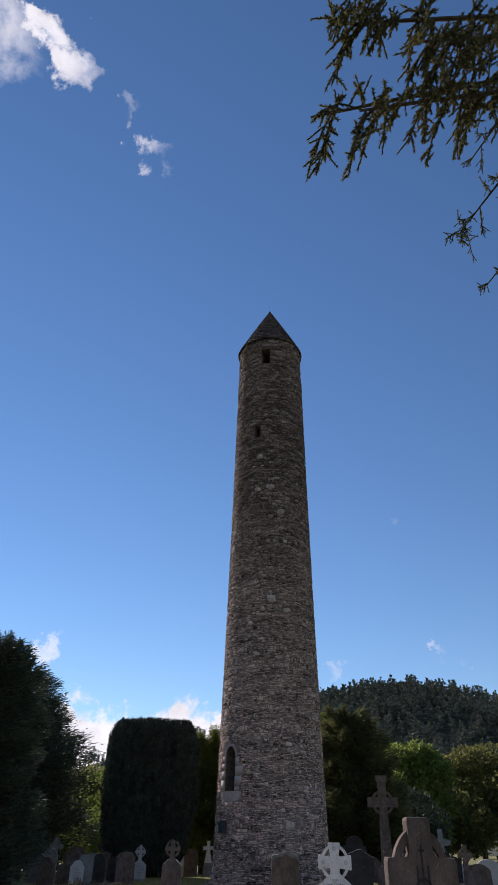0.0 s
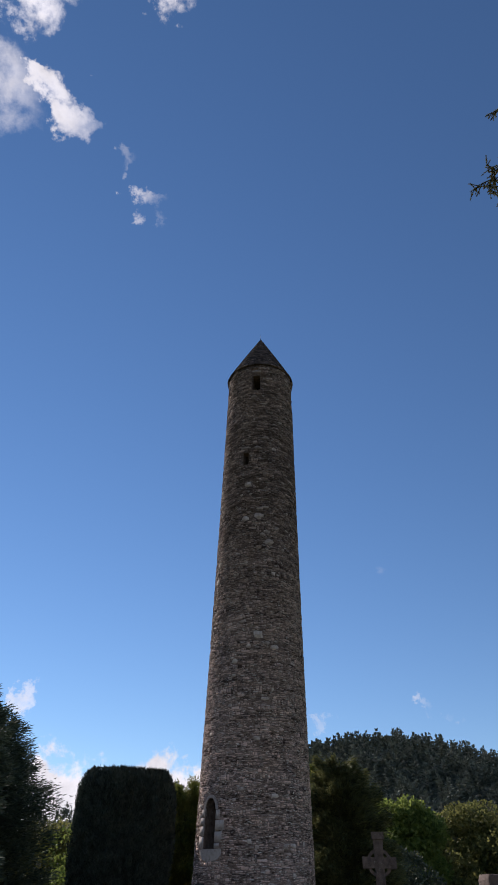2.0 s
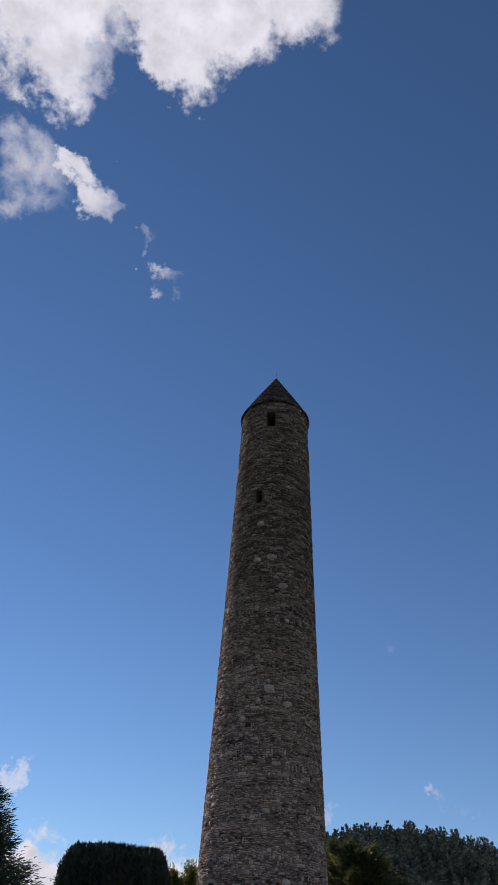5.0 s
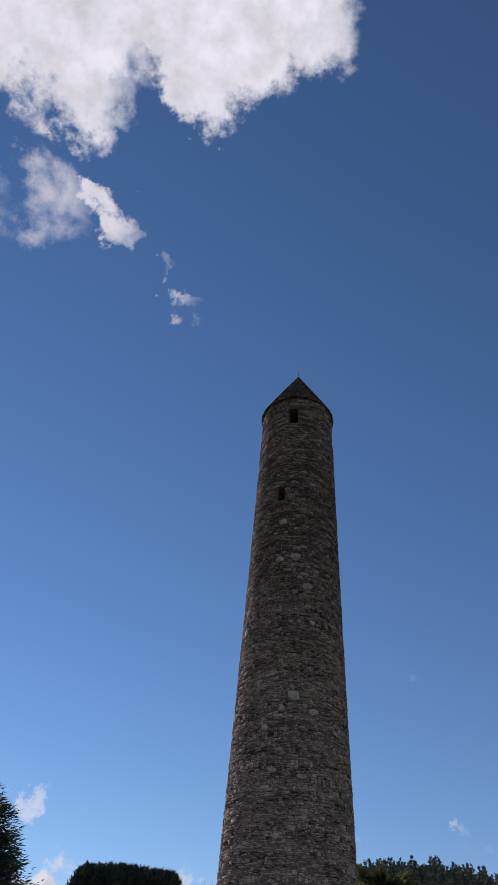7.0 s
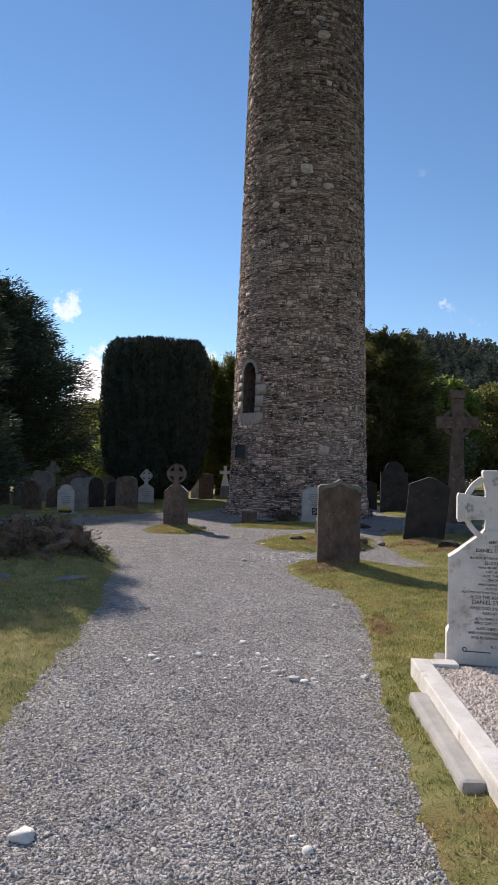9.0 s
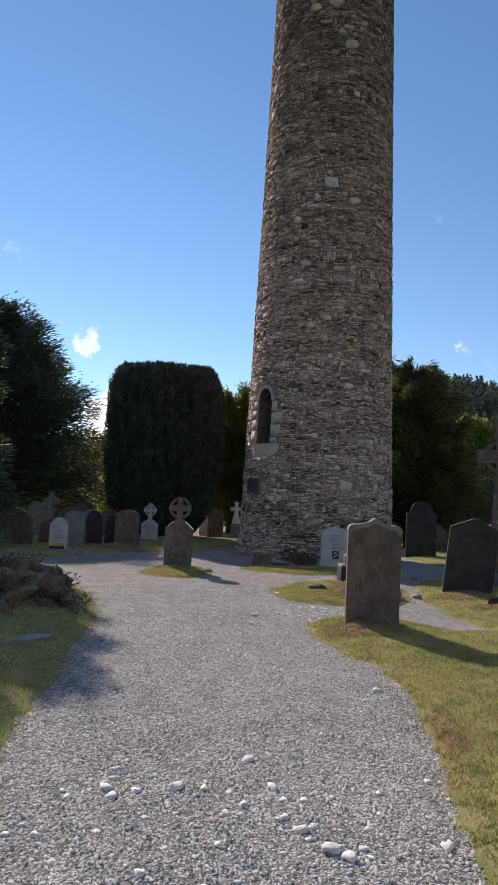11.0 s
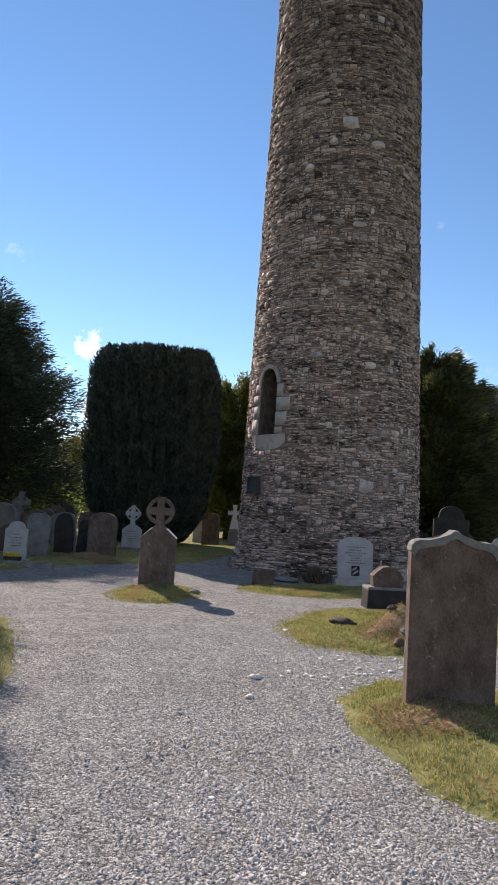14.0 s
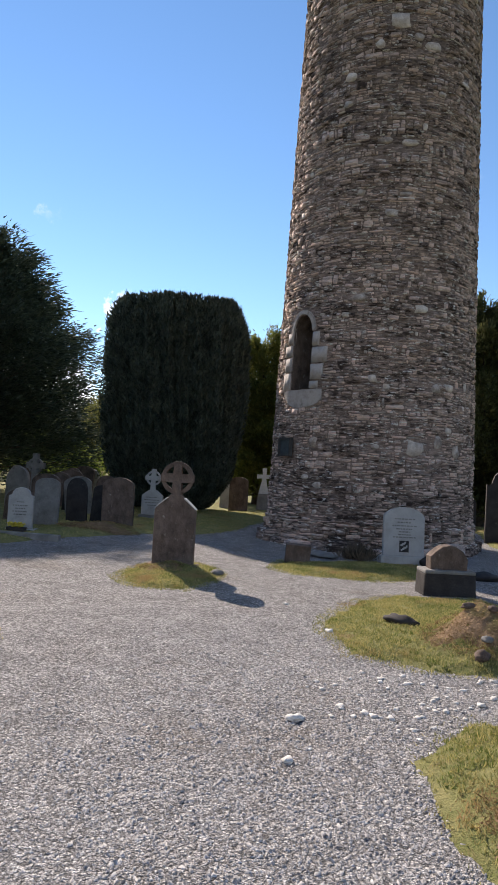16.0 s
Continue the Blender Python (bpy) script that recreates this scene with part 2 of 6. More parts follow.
MORTAR = material("lime_mortar", (0.035, 0.023, 0.018), (0.48, 0.35, 0.285), 6.5, 40, 1.0, 1.0, patch=1.1, stain=(0.70, 0.65, 0.58), stain_size=5.5, stain_at=(0.57, 0.62), coords="World", lift=0.035, stretch=4.2, top_shade=(5.0, 18.0, 0.84, (0.022, 0.015, 0.012)))
SLATE = material("dark_slate", (0.018, 0.016, 0.016), (0.06, 0.053, 0.05), 4, 60, 0.8, 0.4, stain=(0.15, 0.14, 0.12), stain_size=6, stain_at=(0.62, 0.72))
BROWN_STONE = material("weathered_brown_stone", (0.05, 0.035, 0.028), (0.20, 0.145, 0.115), 7, 80, 0.9, 0.8, stain=(0.36, 0.32, 0.27), stain_size=11, stain_at=(0.60, 0.70), stretch=0.65)
GREY_STONE = material("grey_limestone", (0.12, 0.115, 0.107), (0.29, 0.28, 0.263), 4, 90, 0.9, 0.5, spread=0.3, stain=(0.13, 0.12, 0.10), stain_size=5, stain_at=(0.56, 0.70))
PALE_STONE = material("pale_limestone", (0.29, 0.28, 0.265), (0.48, 0.465, 0.44), 4, 120, 0.85, 0.35, stain=(0.32, 0.30, 0.27), stain_size=4, stain_at=(0.58, 0.76))
MARBLE = material("white_marble", (0.50, 0.475, 0.44), (0.76, 0.74, 0.70), 4, 90, 0.75, 0.4, stain=(0.33, 0.29, 0.24), stain_size=6, stain_at=(0.56, 0.70))
LETTER = material("lead_lettering", (0.03, 0.03, 0.03), (0.07, 0.07, 0.07), 20, 200, 0.6, 0.0)
LICHEN = material("lichen_crust", (0.45, 0.44, 0.40), (0.66, 0.65, 0.60), 20, 150, 1.0, 0.6)
CHIP = material("chipping", (0.36, 0.30, 0.26), (0.72, 0.64, 0.57), 30, 120, 0.9, 0.2, spread=1.0)
CHIPS = material("quartz_chippings", (0.30, 0.25, 0.21), (0.60, 0.53, 0.47), 40, 160, 0.9, 0.9, coords="World", lift=0.02)
BARK = material("bark", (0.035, 0.026, 0.02), (0.15, 0.115, 0.085), 6, 40, 1.0, 1.0, lift=0.04)
TWIG = material("dead_twigs", (0.022, 0.017, 0.013), (0.20, 0.15, 0.105), 8, 60, 1.0, 0.5, spread=0.6)
YEW_OLIVE = material("olive_yew_needles", (0.04, 0.05, 0.022), (0.20, 0.20, 0.075), 1.0, 12, 0.7, 0.0, spread=0.7, coords="World", through_light=0.35)
YEW = material("yew_needles", (0.018, 0.026, 0.022), (0.10, 0.122, 0.09), 2.4, 12, 0.7, 0.0, spread=0.7, coords="World", through_light=0.12)
YEW_DARK = material("dark_yew_needles", (0.03, 0.043, 0.03), (0.11, 0.135, 0.078), 1.2, 12, 0.7, 0.0, spread=0.7, coords="World", through_light=0.12)
CYPRESS = material("golden_cypress_leaves", (0.065, 0.09, 0.022), (0.28, 0.28, 0.07), 0.9, 12, 0.8, 0.0, spread=0.7, coords="World", through_light=0.45)
SPRUCE = material("spruce_needles", (0.06, 0.066, 0.026), (0.21, 0.19, 0.08), 2.0, 20, 0.8, 0.0, spread=0.8, coords="World", through_light=0.35)
LEAF = material("lime_leaves", (0.075, 0.115, 0.022), (0.25, 0.30, 0.07), 0.5, 10, 0.7, 0.0, spread=0.7, coords="World", through_light=0.6)
LEAF_OLIVE = material("olive_green_leaves", (0.065, 0.08, 0.024), (0.24, 0.23, 0.075), 0.5, 10, 0.7, 0.0, spread=0.7, coords="World", through_light=0.55)
FOREST = material("hill_forest", (0.05, 0.062, 0.052), (0.145, 0.16, 0.12), 0.03, 0.6, 0.9, 0.0, spread=0.8, coords="World", through_light=0.1)
HILLSIDE = material("hillside", (0.035, 0.045, 0.03), (0.09, 0.10, 0.06), 0.02, 0.4, 1.0, 0.0, coords="World")
BRONZE = material("dark_bronze", (0.03, 0.04, 0.045), (0.07, 0.09, 0.10), 8, 90, 0.5, 0.2)
IRON = material("iron", (0.03, 0.03, 0.03), (0.08, 0.075, 0.07), 8, 90, 0.6, 0.2)
FLOWER = material("yellow_flowers", (0.50, 0.38, 0.04), (0.75, 0.62, 0.10), 20, 90, 0.8, 0.2, spread=0.6)
CREAM = material("cream_render", (0.55, 0.50, 0.36), (0.70, 0.65, 0.50), 2, 30, 0.9, 0.3)


# ---- mesh helpers ----
def np_mesh(name, verts, faces, mat):
    """A mesh from arrays: verts N x 3, faces M x 3 or M x 4."""
    me = bpy.data.meshes.new(name)
    verts, faces = np.asarray(verts, np.float32), np.asarray(faces, np.int32)
    k = faces.shape[1]
    me.vertices.add(len(verts))
    me.vertices.foreach_set("co", verts.ravel())
    me.loops.add(faces.size)
    me.loops.foreach_set("vertex_index", faces.ravel())
    me.polygons.add(len(faces))
    me.polygons.foreach_set("loop_start", np.arange(0, faces.size, k, dtype=np.int32))
    me.update(calc_edges=True)
    me.materials.append(mat)
    return me


def part(name, bm, mat, parent=None, label="", smooth=False):
    """Links a bmesh as one mesh object under its thing."""
    bmesh.ops.recalc_face_normals(bm, faces=bm.faces)
    me = bpy.data.meshes.new(name)
    bm.to_mesh(me)
    bm.free()
    me.materials.append(mat)
    if smooth:
        me.polygons.foreach_set("use_smooth", [True] * len(me.polygons))
    ob = new(name, me)
    if parent is not None:
        ob.parent = parent
    return tagged(ob, label)


def mesh_part(name, me, parent=None, label="", kind=""):
    ob = new(name, me)
    if parent is not None:
        ob.parent = parent
    return tagged(ob, label, kind=kind)


def thing(name, m, label, category, group=""):
    ob = new(name)
    ob.matrix_basis = m
    return tagged(ob, label, category, group)


def add_box(bm, sx, sy, sz, x=0.0, y=0.0, z=0.0, bevel=0.006, taper=1.0):
    """A bevelled box that stands on z; taper: how wide its top is."""
    r = bmesh.ops.create_cube(bm, size=1.0)
    for v in r["verts"]:
        k = taper if v.co.z > 0 else 1.0
        v.co = Vector((v.co.x * sx * k + x, v.co.y * sy * k + y, (v.co.z + 0.5) * sz + z))
    if bevel:
        es = list({e for v in r["verts"] for e in v.link_edges})
        bmesh.ops.bevel(bm, geom=es, offset=bevel, segments=2, affect="EDGES", profile=0.6)


def add_slab(bm, outline, y0, y1, bevel=0.008):
    """An outline in x and z, given counter-clockwise, made as thick as from y0 to y1."""
    front = [bm.verts.new((x, y0, z)) for x, z in outline]
    rear = [bm.verts.new((x, y1, z)) for x, z in outline]
    a, b = bm.faces.new(front), bm.faces.new(rear[::-1])
    n = len(outline)
    for i in range(n):
        j = (i + 1) % n
        bm.faces.new((front[j], front[i], rear[i], rear[j]))
    if bevel:
        bmesh.ops.bevel(bm, geom=list(a.edges) + list(b.edges), offset=bevel, segments=2, affect="EDGES", profile=0.6)


def add_ring(bm, cx, cz, r0, r1, y0, y1, n=40):
    """A flat ring upright in x and z."""
    loops = []
    for r, y in ((r1, y0), (r1, y1), (r0, y1), (r0, y0)):
        loops.append([bm.verts.new((cx + r * math.cos(2 * math.pi * i / n), y, cz + r * math.sin(2 * math.pi * i / n))) for i in range(n)])
    for k in range(4):
        a, b = loops[k], loops[(k + 1) % 4]
        for i in range(n):
            j = (i + 1) % n
            bm.faces.new((a[i], a[j], b[j], b[i]))


def add_tube(bm, points, radii, sides=8):
    """A tapered round limb along points."""
    rings, prev = [], None
    for i, p in enumerate(points):
        p = Vector(p)
        d = (Vector(points[min(i + 1, len(points) - 1)]) - Vector(points[max(i - 1, 0)])).normalized()
        side = d.orthogonal().normalized() if prev is None else (prev - d * prev.dot(d)).normalized()
        prev = side
        up = d.cross(side)
        rings.append([bm.verts.new(p + (side * math.cos(2 * math.pi * k / sides) + up * math.sin(2 * math.pi * k / sides)) * radii[i]) for k in range(sides)])
    for a, b in zip(rings, rings[1:]):
        for k in range(sides):
            j = (k + 1) % sides
            bm.faces.new((a[k], a[j], b[j], b[k]))
    bm.faces.new(rings[0][::-1])
    bm.faces.new(rings[-1])


def blades(points, ways, lengths, widths, rng, plain=False):
    """Kite-shaped leaves or sprays: arrays of roots and directions. Gives verts and quads."""
    n = len(points)
    ways = ways / np.maximum(np.linalg.norm(ways, axis=1, keepdims=True), 1e-6)
    side = np.cross(ways, rng.normal(size=(n, 3)))
    side /= np.maximum(np.linalg.norm(side, axis=1, keepdims=True), 1e-6)
    lift = np.cross(side, ways)
    L, W = lengths[:, None], widths[:, None]
    if plain:
        v = np.stack([points + side * W * 0.5, points + ways * L, points - side * W * 0.5], 1)
        return v.reshape(-1, 3), np.arange(3 * n).reshape(-1, 3)
    v = np.empty((n, 4, 3))
    v[:, 0] = points
    v[:, 1] = points + ways * L * 0.45 + side * W * 0.5 + lift * W * 0.12
    v[:, 2] = points + ways * L
    v[:, 3] = points + ways * L * 0.45 - side * W * 0.5 + lift * W * 0.12
    return v.reshape(-1, 3), np.arange(4 * n).reshape(-1, 4)


def inside(px, py, poly):
    """Which points lie in a polygon, and how far each is from its edge."""
    poly = np.asarray(poly, float)
    hit, dist = np.zeros(px.shape, bool), np.full(px.shape, 1e9)
    for (x0, y0), (x1, y1) in zip(poly, np.roll(poly, -1, axis=0)):
        cond = (y0 > py) != (y1 > py)
        hit ^= cond & (px < (x1 - x0) * (py - y0) / (y1 - y0 + 1e-12) + x0)
        dx, dy = x1 - x0, y1 - y0
        t = np.clip(((px - x0) * dx + (py - y0) * dy) / (dx * dx + dy * dy + 1e-12), 0, 1)
        dist = np.minimum(dist, np.hypot(px - x0 - t * dx, py - y0 - t * dy))
    return np.where(hit, dist, -dist)


def ripple(x, y, scale, seed=0.0):
    """Smooth unevenness of about -1 to 1 over the plan."""
    return (np.sin(x * scale * 1.7 + seed) * np.sin(y * scale * 1.3 - seed * 2) + 0.6 * np.sin(x * scale * 3.9 + y * scale * 2.7 + seed * 3) + 0.4 * np.sin(x * scale * 7.7 - y * scale * 8.3 + seed)) / 2.0


# ---- ground ----
side = 3000
bm = bmesh.new()
bmesh.ops.create_grid(bm, x_segments=24, y_segments=24, size=side)
for v in bm.verts:
    v.co.z = -0.04
tagged(part("ground", bm, TURF), "short grass of the wide churchyard ground", "ground", kind="structure")

xs, ys = np.meshgrid(np.arange(-11, 9.01, 0.2), np.arange(-36, 6.01, 0.2), indexing="ij")
zs = 0.012 * ripple(xs, ys, 0.9) + 0.004 * ripple(xs, ys, 6.0, 2.0)
edge_fall = np.minimum.reduce([xs + 11, 9 - xs, ys + 36, 6 - ys])
zs -= np.clip(0.3 - edge_fall, 0, 0.3) * 0.3
nx, ny = xs.shape
ids = np.arange(nx * ny).reshape(nx, ny)
quads = np.stack([ids[:-1, :-1], ids[1:, :-1], ids[1:, 1:], ids[:-1, 1:]], -1).reshape(-1, 4)
path = mesh_part("gravel_path", np_mesh("gravel_path", np.stack([xs, ys, zs], -1).reshape(-1, 3), quads, GRAVEL))
tagged(path, "wide path of loose grey gravel", "path", kind="structure")


def ground_z(x, y):
    return 0.012 * ripple(x, y, 0.9) + 0.004 * ripple(x, y, 6.0, 2.0)


def lawn(outline, height, seed, label, density=900, mounds=(), step=0.12, tall=0.034):
    """A piece of turf that rises out of the gravel, with its blades."""
    rng = np.random.default_rng(seed)
    o = np.asarray(outline, float)
    gx, gy = np.meshgrid(np.arange(o[:, 0].min() - 0.4, o[:, 0].max() + 0.4, step), np.arange(o[:, 1].min() - 0.4, o[:, 1].max() + 0.4, step), indexing="ij")

    def level(x, y):
        d = inside(x, y, o) + 0.07 * ripple(x, y, 4.0, seed) + 0.035 * ripple(x, y, 13.0, seed)
        z = ground_z(x, y) - 0.03 + np.clip((d + 0.12) / 0.24, 0, 1) * 0.06 + np.clip(d / 0.7, 0, 1) * height
        z = z + np.clip(d / 0.3, 0, 1) * (0.015 * ripple(x, y, 2.5, seed) + 0.01 * ripple(x, y, 9.0, seed))
        for mx, my, mr, mh in mounds:
            q = np.hypot(x - mx, y - my) / mr
            z = z + mh * np.exp(-q * q * 1.6) * (1 + 0.25 * ripple(x, y, 8.0, seed))
        return z, d

    gz, gd = level(gx, gy)
    i = np.arange(gx.size).reshape(gx.shape)
    q = np.stack([i[:-1, :-1], i[1:, :-1], i[1:, 1:], i[:-1, 1:]], -1).reshape(-1, 4)
    keep = gd.ravel()[q].max(1) > -0.35
    turf = mesh_part("lawn", np_mesh("lawn", np.stack([gx, gy, gz], -1).reshape(-1, 3), q[keep], TURF))
    turf.data.polygons.foreach_set("use_smooth", [True] * len(turf.data.polygons))
    tagged(turf, label, "grass", kind="structure")
    x0, x1 = max(o[:, 0].min() - 0.1, -8.0), min(o[:, 0].max() + 0.1, 4.6)
    y0, y1 = max(o[:, 1].min() - 0.1, -22.5), o[:, 1].max() + 0.1
    n = int((x1 - x0) * (y1 - y0) * density * 3.0)
    px, py = rng.uniform(x0, x1, n), rng.uniform(y0, y1, n)
    pz, pd = level(px, py)
    ok = pd > rng.uniform(-0.1, 0.12, n)
    pts = np.stack([px, py, pz - 0.005], -1)[ok]
    # ragged tufts along the edge, out over the gravel
    ex, ey = rng.uniform(-4.5, 2.2, 60000), rng.uniform(y0, y1, 60000)
    keep = (ex > x0) & (ex < x1)
    ex, ey = ex[keep], ey[keep]
    near_x, near_y = rng.uniform(0.0, 2.2, 60000), rng.uniform(-18.5, -10.5, 60000)
    near_z, near_d = level(near_x, near_y)
    pts = np.concatenate([pts, np.stack([near_x, near_y, near_z - 0.005], -1)[near_d > 0.02]])
    ez, ed = level(ex, ey)
    ok = np.abs(ed + 0.04 + 0.06 * ripple(ex, ey, 22.0, seed)) < 0.11
    pts = np.concatenate([pts, np.stack([ex, ey, np.maximum(ez, ground_z(ex, ey)) - 0.005], -1)[ok]])
    pts = pts[(np.abs(pts[:, 0] - 1.9) > 0.7) | (np.abs(pts[:, 1] + 18.75) > 1.6)]
    k = len(pts)
    ways = np.stack([rng.normal(0, 0.6, k), rng.normal(0, 0.6, k), np.ones(k)], -1)
    v, f = blades(pts, ways, rng.uniform(0.4, 1.3, k) * tall, rng.uniform(0.005, 0.011, k), rng, True)
    tagged(mesh_part("grass", np_mesh("grass", v, f, BLADE), None, kind="stuff"), "short sunlit grass blades on the turf", "grass")
    return level


def bare(level, x, y, rx, ry, seed, rise=0.012):
    """A bare brown patch on a lawn, where the turf is worn off."""
    a, q = np.meshgrid(np.linspace(0, 2 * math.pi, 40, endpoint=False), np.linspace(0, 1, 12), indexing="ij")
    k = 1 + 0.22 * np.sin(3 * a + seed) + 0.12 * np.sin(7 * a + seed * 2)
    gx, gy = x + np.cos(a) * q * rx * k, y + np.sin(a) * q * ry * k
    gz = level(gx, gy)[0] + rise * (1 - q ** 3 * 2.2) + 0.012 * ripple(gx, gy, 16.0, seed) * (1 - q)
    i = np.arange(gx.size).reshape(gx.shape)
    f = np.stack([i[:, :-1], i[:, 1:], np.roll(i, -1, 0)[:, 1:], np.roll(i, -1, 0)[:, :-1]], -1).reshape(-1, 4)
    ob = mesh_part("bare_earth", np_mesh("bare_earth", np.stack([gx, gy, gz], -1).reshape(-1, 3), f, EARTH))
    tagged(ob, "bare reddish brown earth worn through the grass", "soil", kind="structure")
    rng = np.random.default_rng(int(seed))
    n = int(rx * ry * 9000)
    aa, qq = rng.uniform(0, 2 * math.pi, n), np.sqrt(rng.uniform(0, 1, n))
    px, py = x + np.cos(aa) * qq * rx, y + np.sin(aa) * qq * ry
    p = np.stack([px, py, level(px, py)[0] + rise * 0.8], -1)
    w = np.stack([rng.normal(0, 1, n), rng.normal(0, 1, n), rng.uniform(0.1, 0.7, n)], -1)
    tagged(mesh_part("dry_grass", np_mesh("dry_grass", *blades(p, w, rng.uniform(0.02, 0.06, n), rng.uniform(0.004, 0.009, n), rng), STRAW), None, kind="stuff"), "dead brown grass on the bare earth", "grass")


# the right verge with the headstone, its island, the ground before the tower, and the verges beyond
verge_right = [(3.4, -36.5), (3.2, -30), (2.0, -27), (1.4, -24.6), (1.0, -22.6), (0.8, -19.9), (0.88, -19.0), (0.84, -17.8), (0.9, -16.4), (0.93, -14.8), (0.78, -13.9), (0.42, -13.4), (0.12, -12.4), (0.03, -11.7), (0.42, -11.0), (1.3, -11.05), (1.9, -11.6), (2.5, -11.3), (2.1, -10.2), (2.05, -8.5), (2.1, -6.8), (2.4, -5.6), (3.4, -5.1), (9.2, -4.8), (9.2, -36.5)]
R_LEVEL = lawn(verge_right, 0.06, 3, "dry yellow-green grass verge with bare brown patches", 1000, mounds=[(0.8, -12.15, 0.75, 0.1), (2.75, -8.4, 0.75, 0.1), (3.1, -9.9, 0.5, 0.08)])
verge_left = [(-0.4, -36.5), (-0.7, -27), (-1.2, -22.5), (-1.25, -19.6), (-1.55, -18.8), (-1.75, -17.5), (-1.9, -16.2), (-2.1, -15.0), (-2.4, -13.9), (-2.7, -12.7), (-3.1, -11.3), (-3.5, -10.4), (-4.1, -9.4), (-5.0, -10.0), (-6, -10.9), (-11.2, -11), (-11.2, -36.5)]
lawn(verge_left, 0.07, 5, "grass verge half in the shade of a tree", 800, mounds=[(-3.7, -12.6, 0.9, 0.25)])
I_LEVEL = lawn([(-0.68, -8.6), (-0.3, -7.4), (0.3, -6.7), (1.3, -6.5), (1.75, -7.3), (1.6, -8.9), (1.15, -9.8), (0.3, -9.95), (-0.35, -9.6)], 0.05, 7, "small grass island with a bare mound in the gravel", 2600, mounds=[(0.87, -9.1, 0.5, 0.32)])
lawn([(-1.62, -5.0), (-1.15, -5.55), (-0.2, -5.6), (0.6, -5.2), (0.95, -4.2), (0.9, -3.2), (0.2, -3.5), (-0.8, -4.1), (-1.5, -4.3)], 0.03, 9, "thin grass strip before the tower foot", 2600)
C_LEVEL = lawn([(-3.4, -7.1), (-3.6, -6.5), (-3.4, -5.6), (-2.9, -5.3), (-2.4, -5.8), (-2.25, -6.7), (-2.55, -7.4), (-3.0, -7.5)], 0.04, 11, "small tuft of grass round a cross", 3000, mounds=[(-3.03, -6.15, 0.4, 0.08)])
G_LEVEL = lawn([(-11.2, -5.6), (-8, -5.0), (-6.5, -4.9), (-6.1, -3.7), (-4.9, -1.8), (-3.9, -1.3), (-3.2, 0.2), (-2.9, 3.4), (-2, 6.3), (-11.2, 6.3)], 0.06, 13, "grass under the row of old gravestones", 500, mounds=[(-5.7, -2.0, 0.7, 0.1)])
bare(R_LEVEL, 0.66, -12.4, 0.5, 0.36, 3)
bare(R_LEVEL, 2.6, -8.75, 0.65, 0.35, 5)
bare(R_LEVEL, 3.0, -9.8, 0.5, 0.3, 6)
bare(R_LEVEL, 1.05, -15.6, 0.1, 0.5, 7)
bare(I_LEVEL, 0.87, -9.22, 0.62, 0.5, 4, 0.03)
bare(C_LEVEL, -3.1, -6.35, 0.34, 0.26, 8)
bare(G_LEVEL, -5.75, -2.15, 0.95, 0.5, 9, 0.03)
lawn([(3.4, 6.3), (3.3, 3.5), (3.0, 1.0), (3.5, -1.4), (5.5, -2.2), (9.2, -2.5), (9.2, 6.3)], 0.06, 15, "grass beyond the tower", 500)

# ---- round tower ----
tower = thing("round_tower", pose(0, 0, 0), "tall tapering round tower of dark rubble stone with conical roof", "tower")
EAVE, APEX = 26.75, 30.5


def tower_r(z):
    return 2.372 - 0.0285 * z + 0.00029 * z * z


def on_tower(deg, z, out=0.0):
    a, r = radians(deg), tower_r(z) + out
    return Vector((math.sin(a) * r, -math.cos(a) * r, z))


# openings: middle angle, half width in metres, foot, springing, head
DOOR = (-46.5, 0.31, 3.31, 4.58, 4.97)
WINDOWS = [(-4.6, 0.22, 24.85, 25.95), (-19.5, 0.16, 19.98, 20.68), (85, 0.2, 24.85, 25.95), (175, 0.2, 24.85, 25.95), (-95, 0.2, 24.85, 25.95)]


def open_at(deg, z, more=0.0):
    """Whether a place on the wall lies in an opening."""
    for mid, half, z0, z1 in WINDOWS:
        if abs((deg - mid + 180) % 360 - 180) < math.degrees((half + more) / tower_r(z)) and z0 - more < z < z1 + more:
            return True
    mid, half, z0, z1, z2 = DOOR
    u = abs((deg - mid + 180) % 360 - 180) * math.pi / 180 * tower_r(z)
    if z0 - more < z < z1 and u < half + more:
        return True
    return z1 <= z < z2 + more and u < (half + more) * math.sqrt(max(0.0, 1 - ((z - z1) / (z2 - z1 + more)) ** 2))


def shell(name, out, label, fine=2.0, course=0.15):
    """One face of the wall as a fine grid, left open at the door and windows."""
    degs = np.arange(-180, 180, fine)
    levels = list(np.arange(-0.3, EAVE, course)) + [EAVE]
    verts = [on_tower(d, z, out) for z in levels for d in degs]
    n, faces = len(degs), []
    for k in range(len(levels) - 1):
        zm = (levels[k] + levels[k + 1]) / 2
        for i in range(n):
            if not open_at(degs[i] + fine / 2, zm, 0.02):
                j = (i + 1) % n
                faces.append((k * n + i, k * n + j, (k + 1) * n + j, (k + 1) * n + i))
    mesh_part(name, np_mesh(name, verts, faces, MORTAR), tower, label)


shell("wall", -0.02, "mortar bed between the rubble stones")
shell("inner_wall", -1.05, "dark inner face of the wall", 4.0, 0.3)


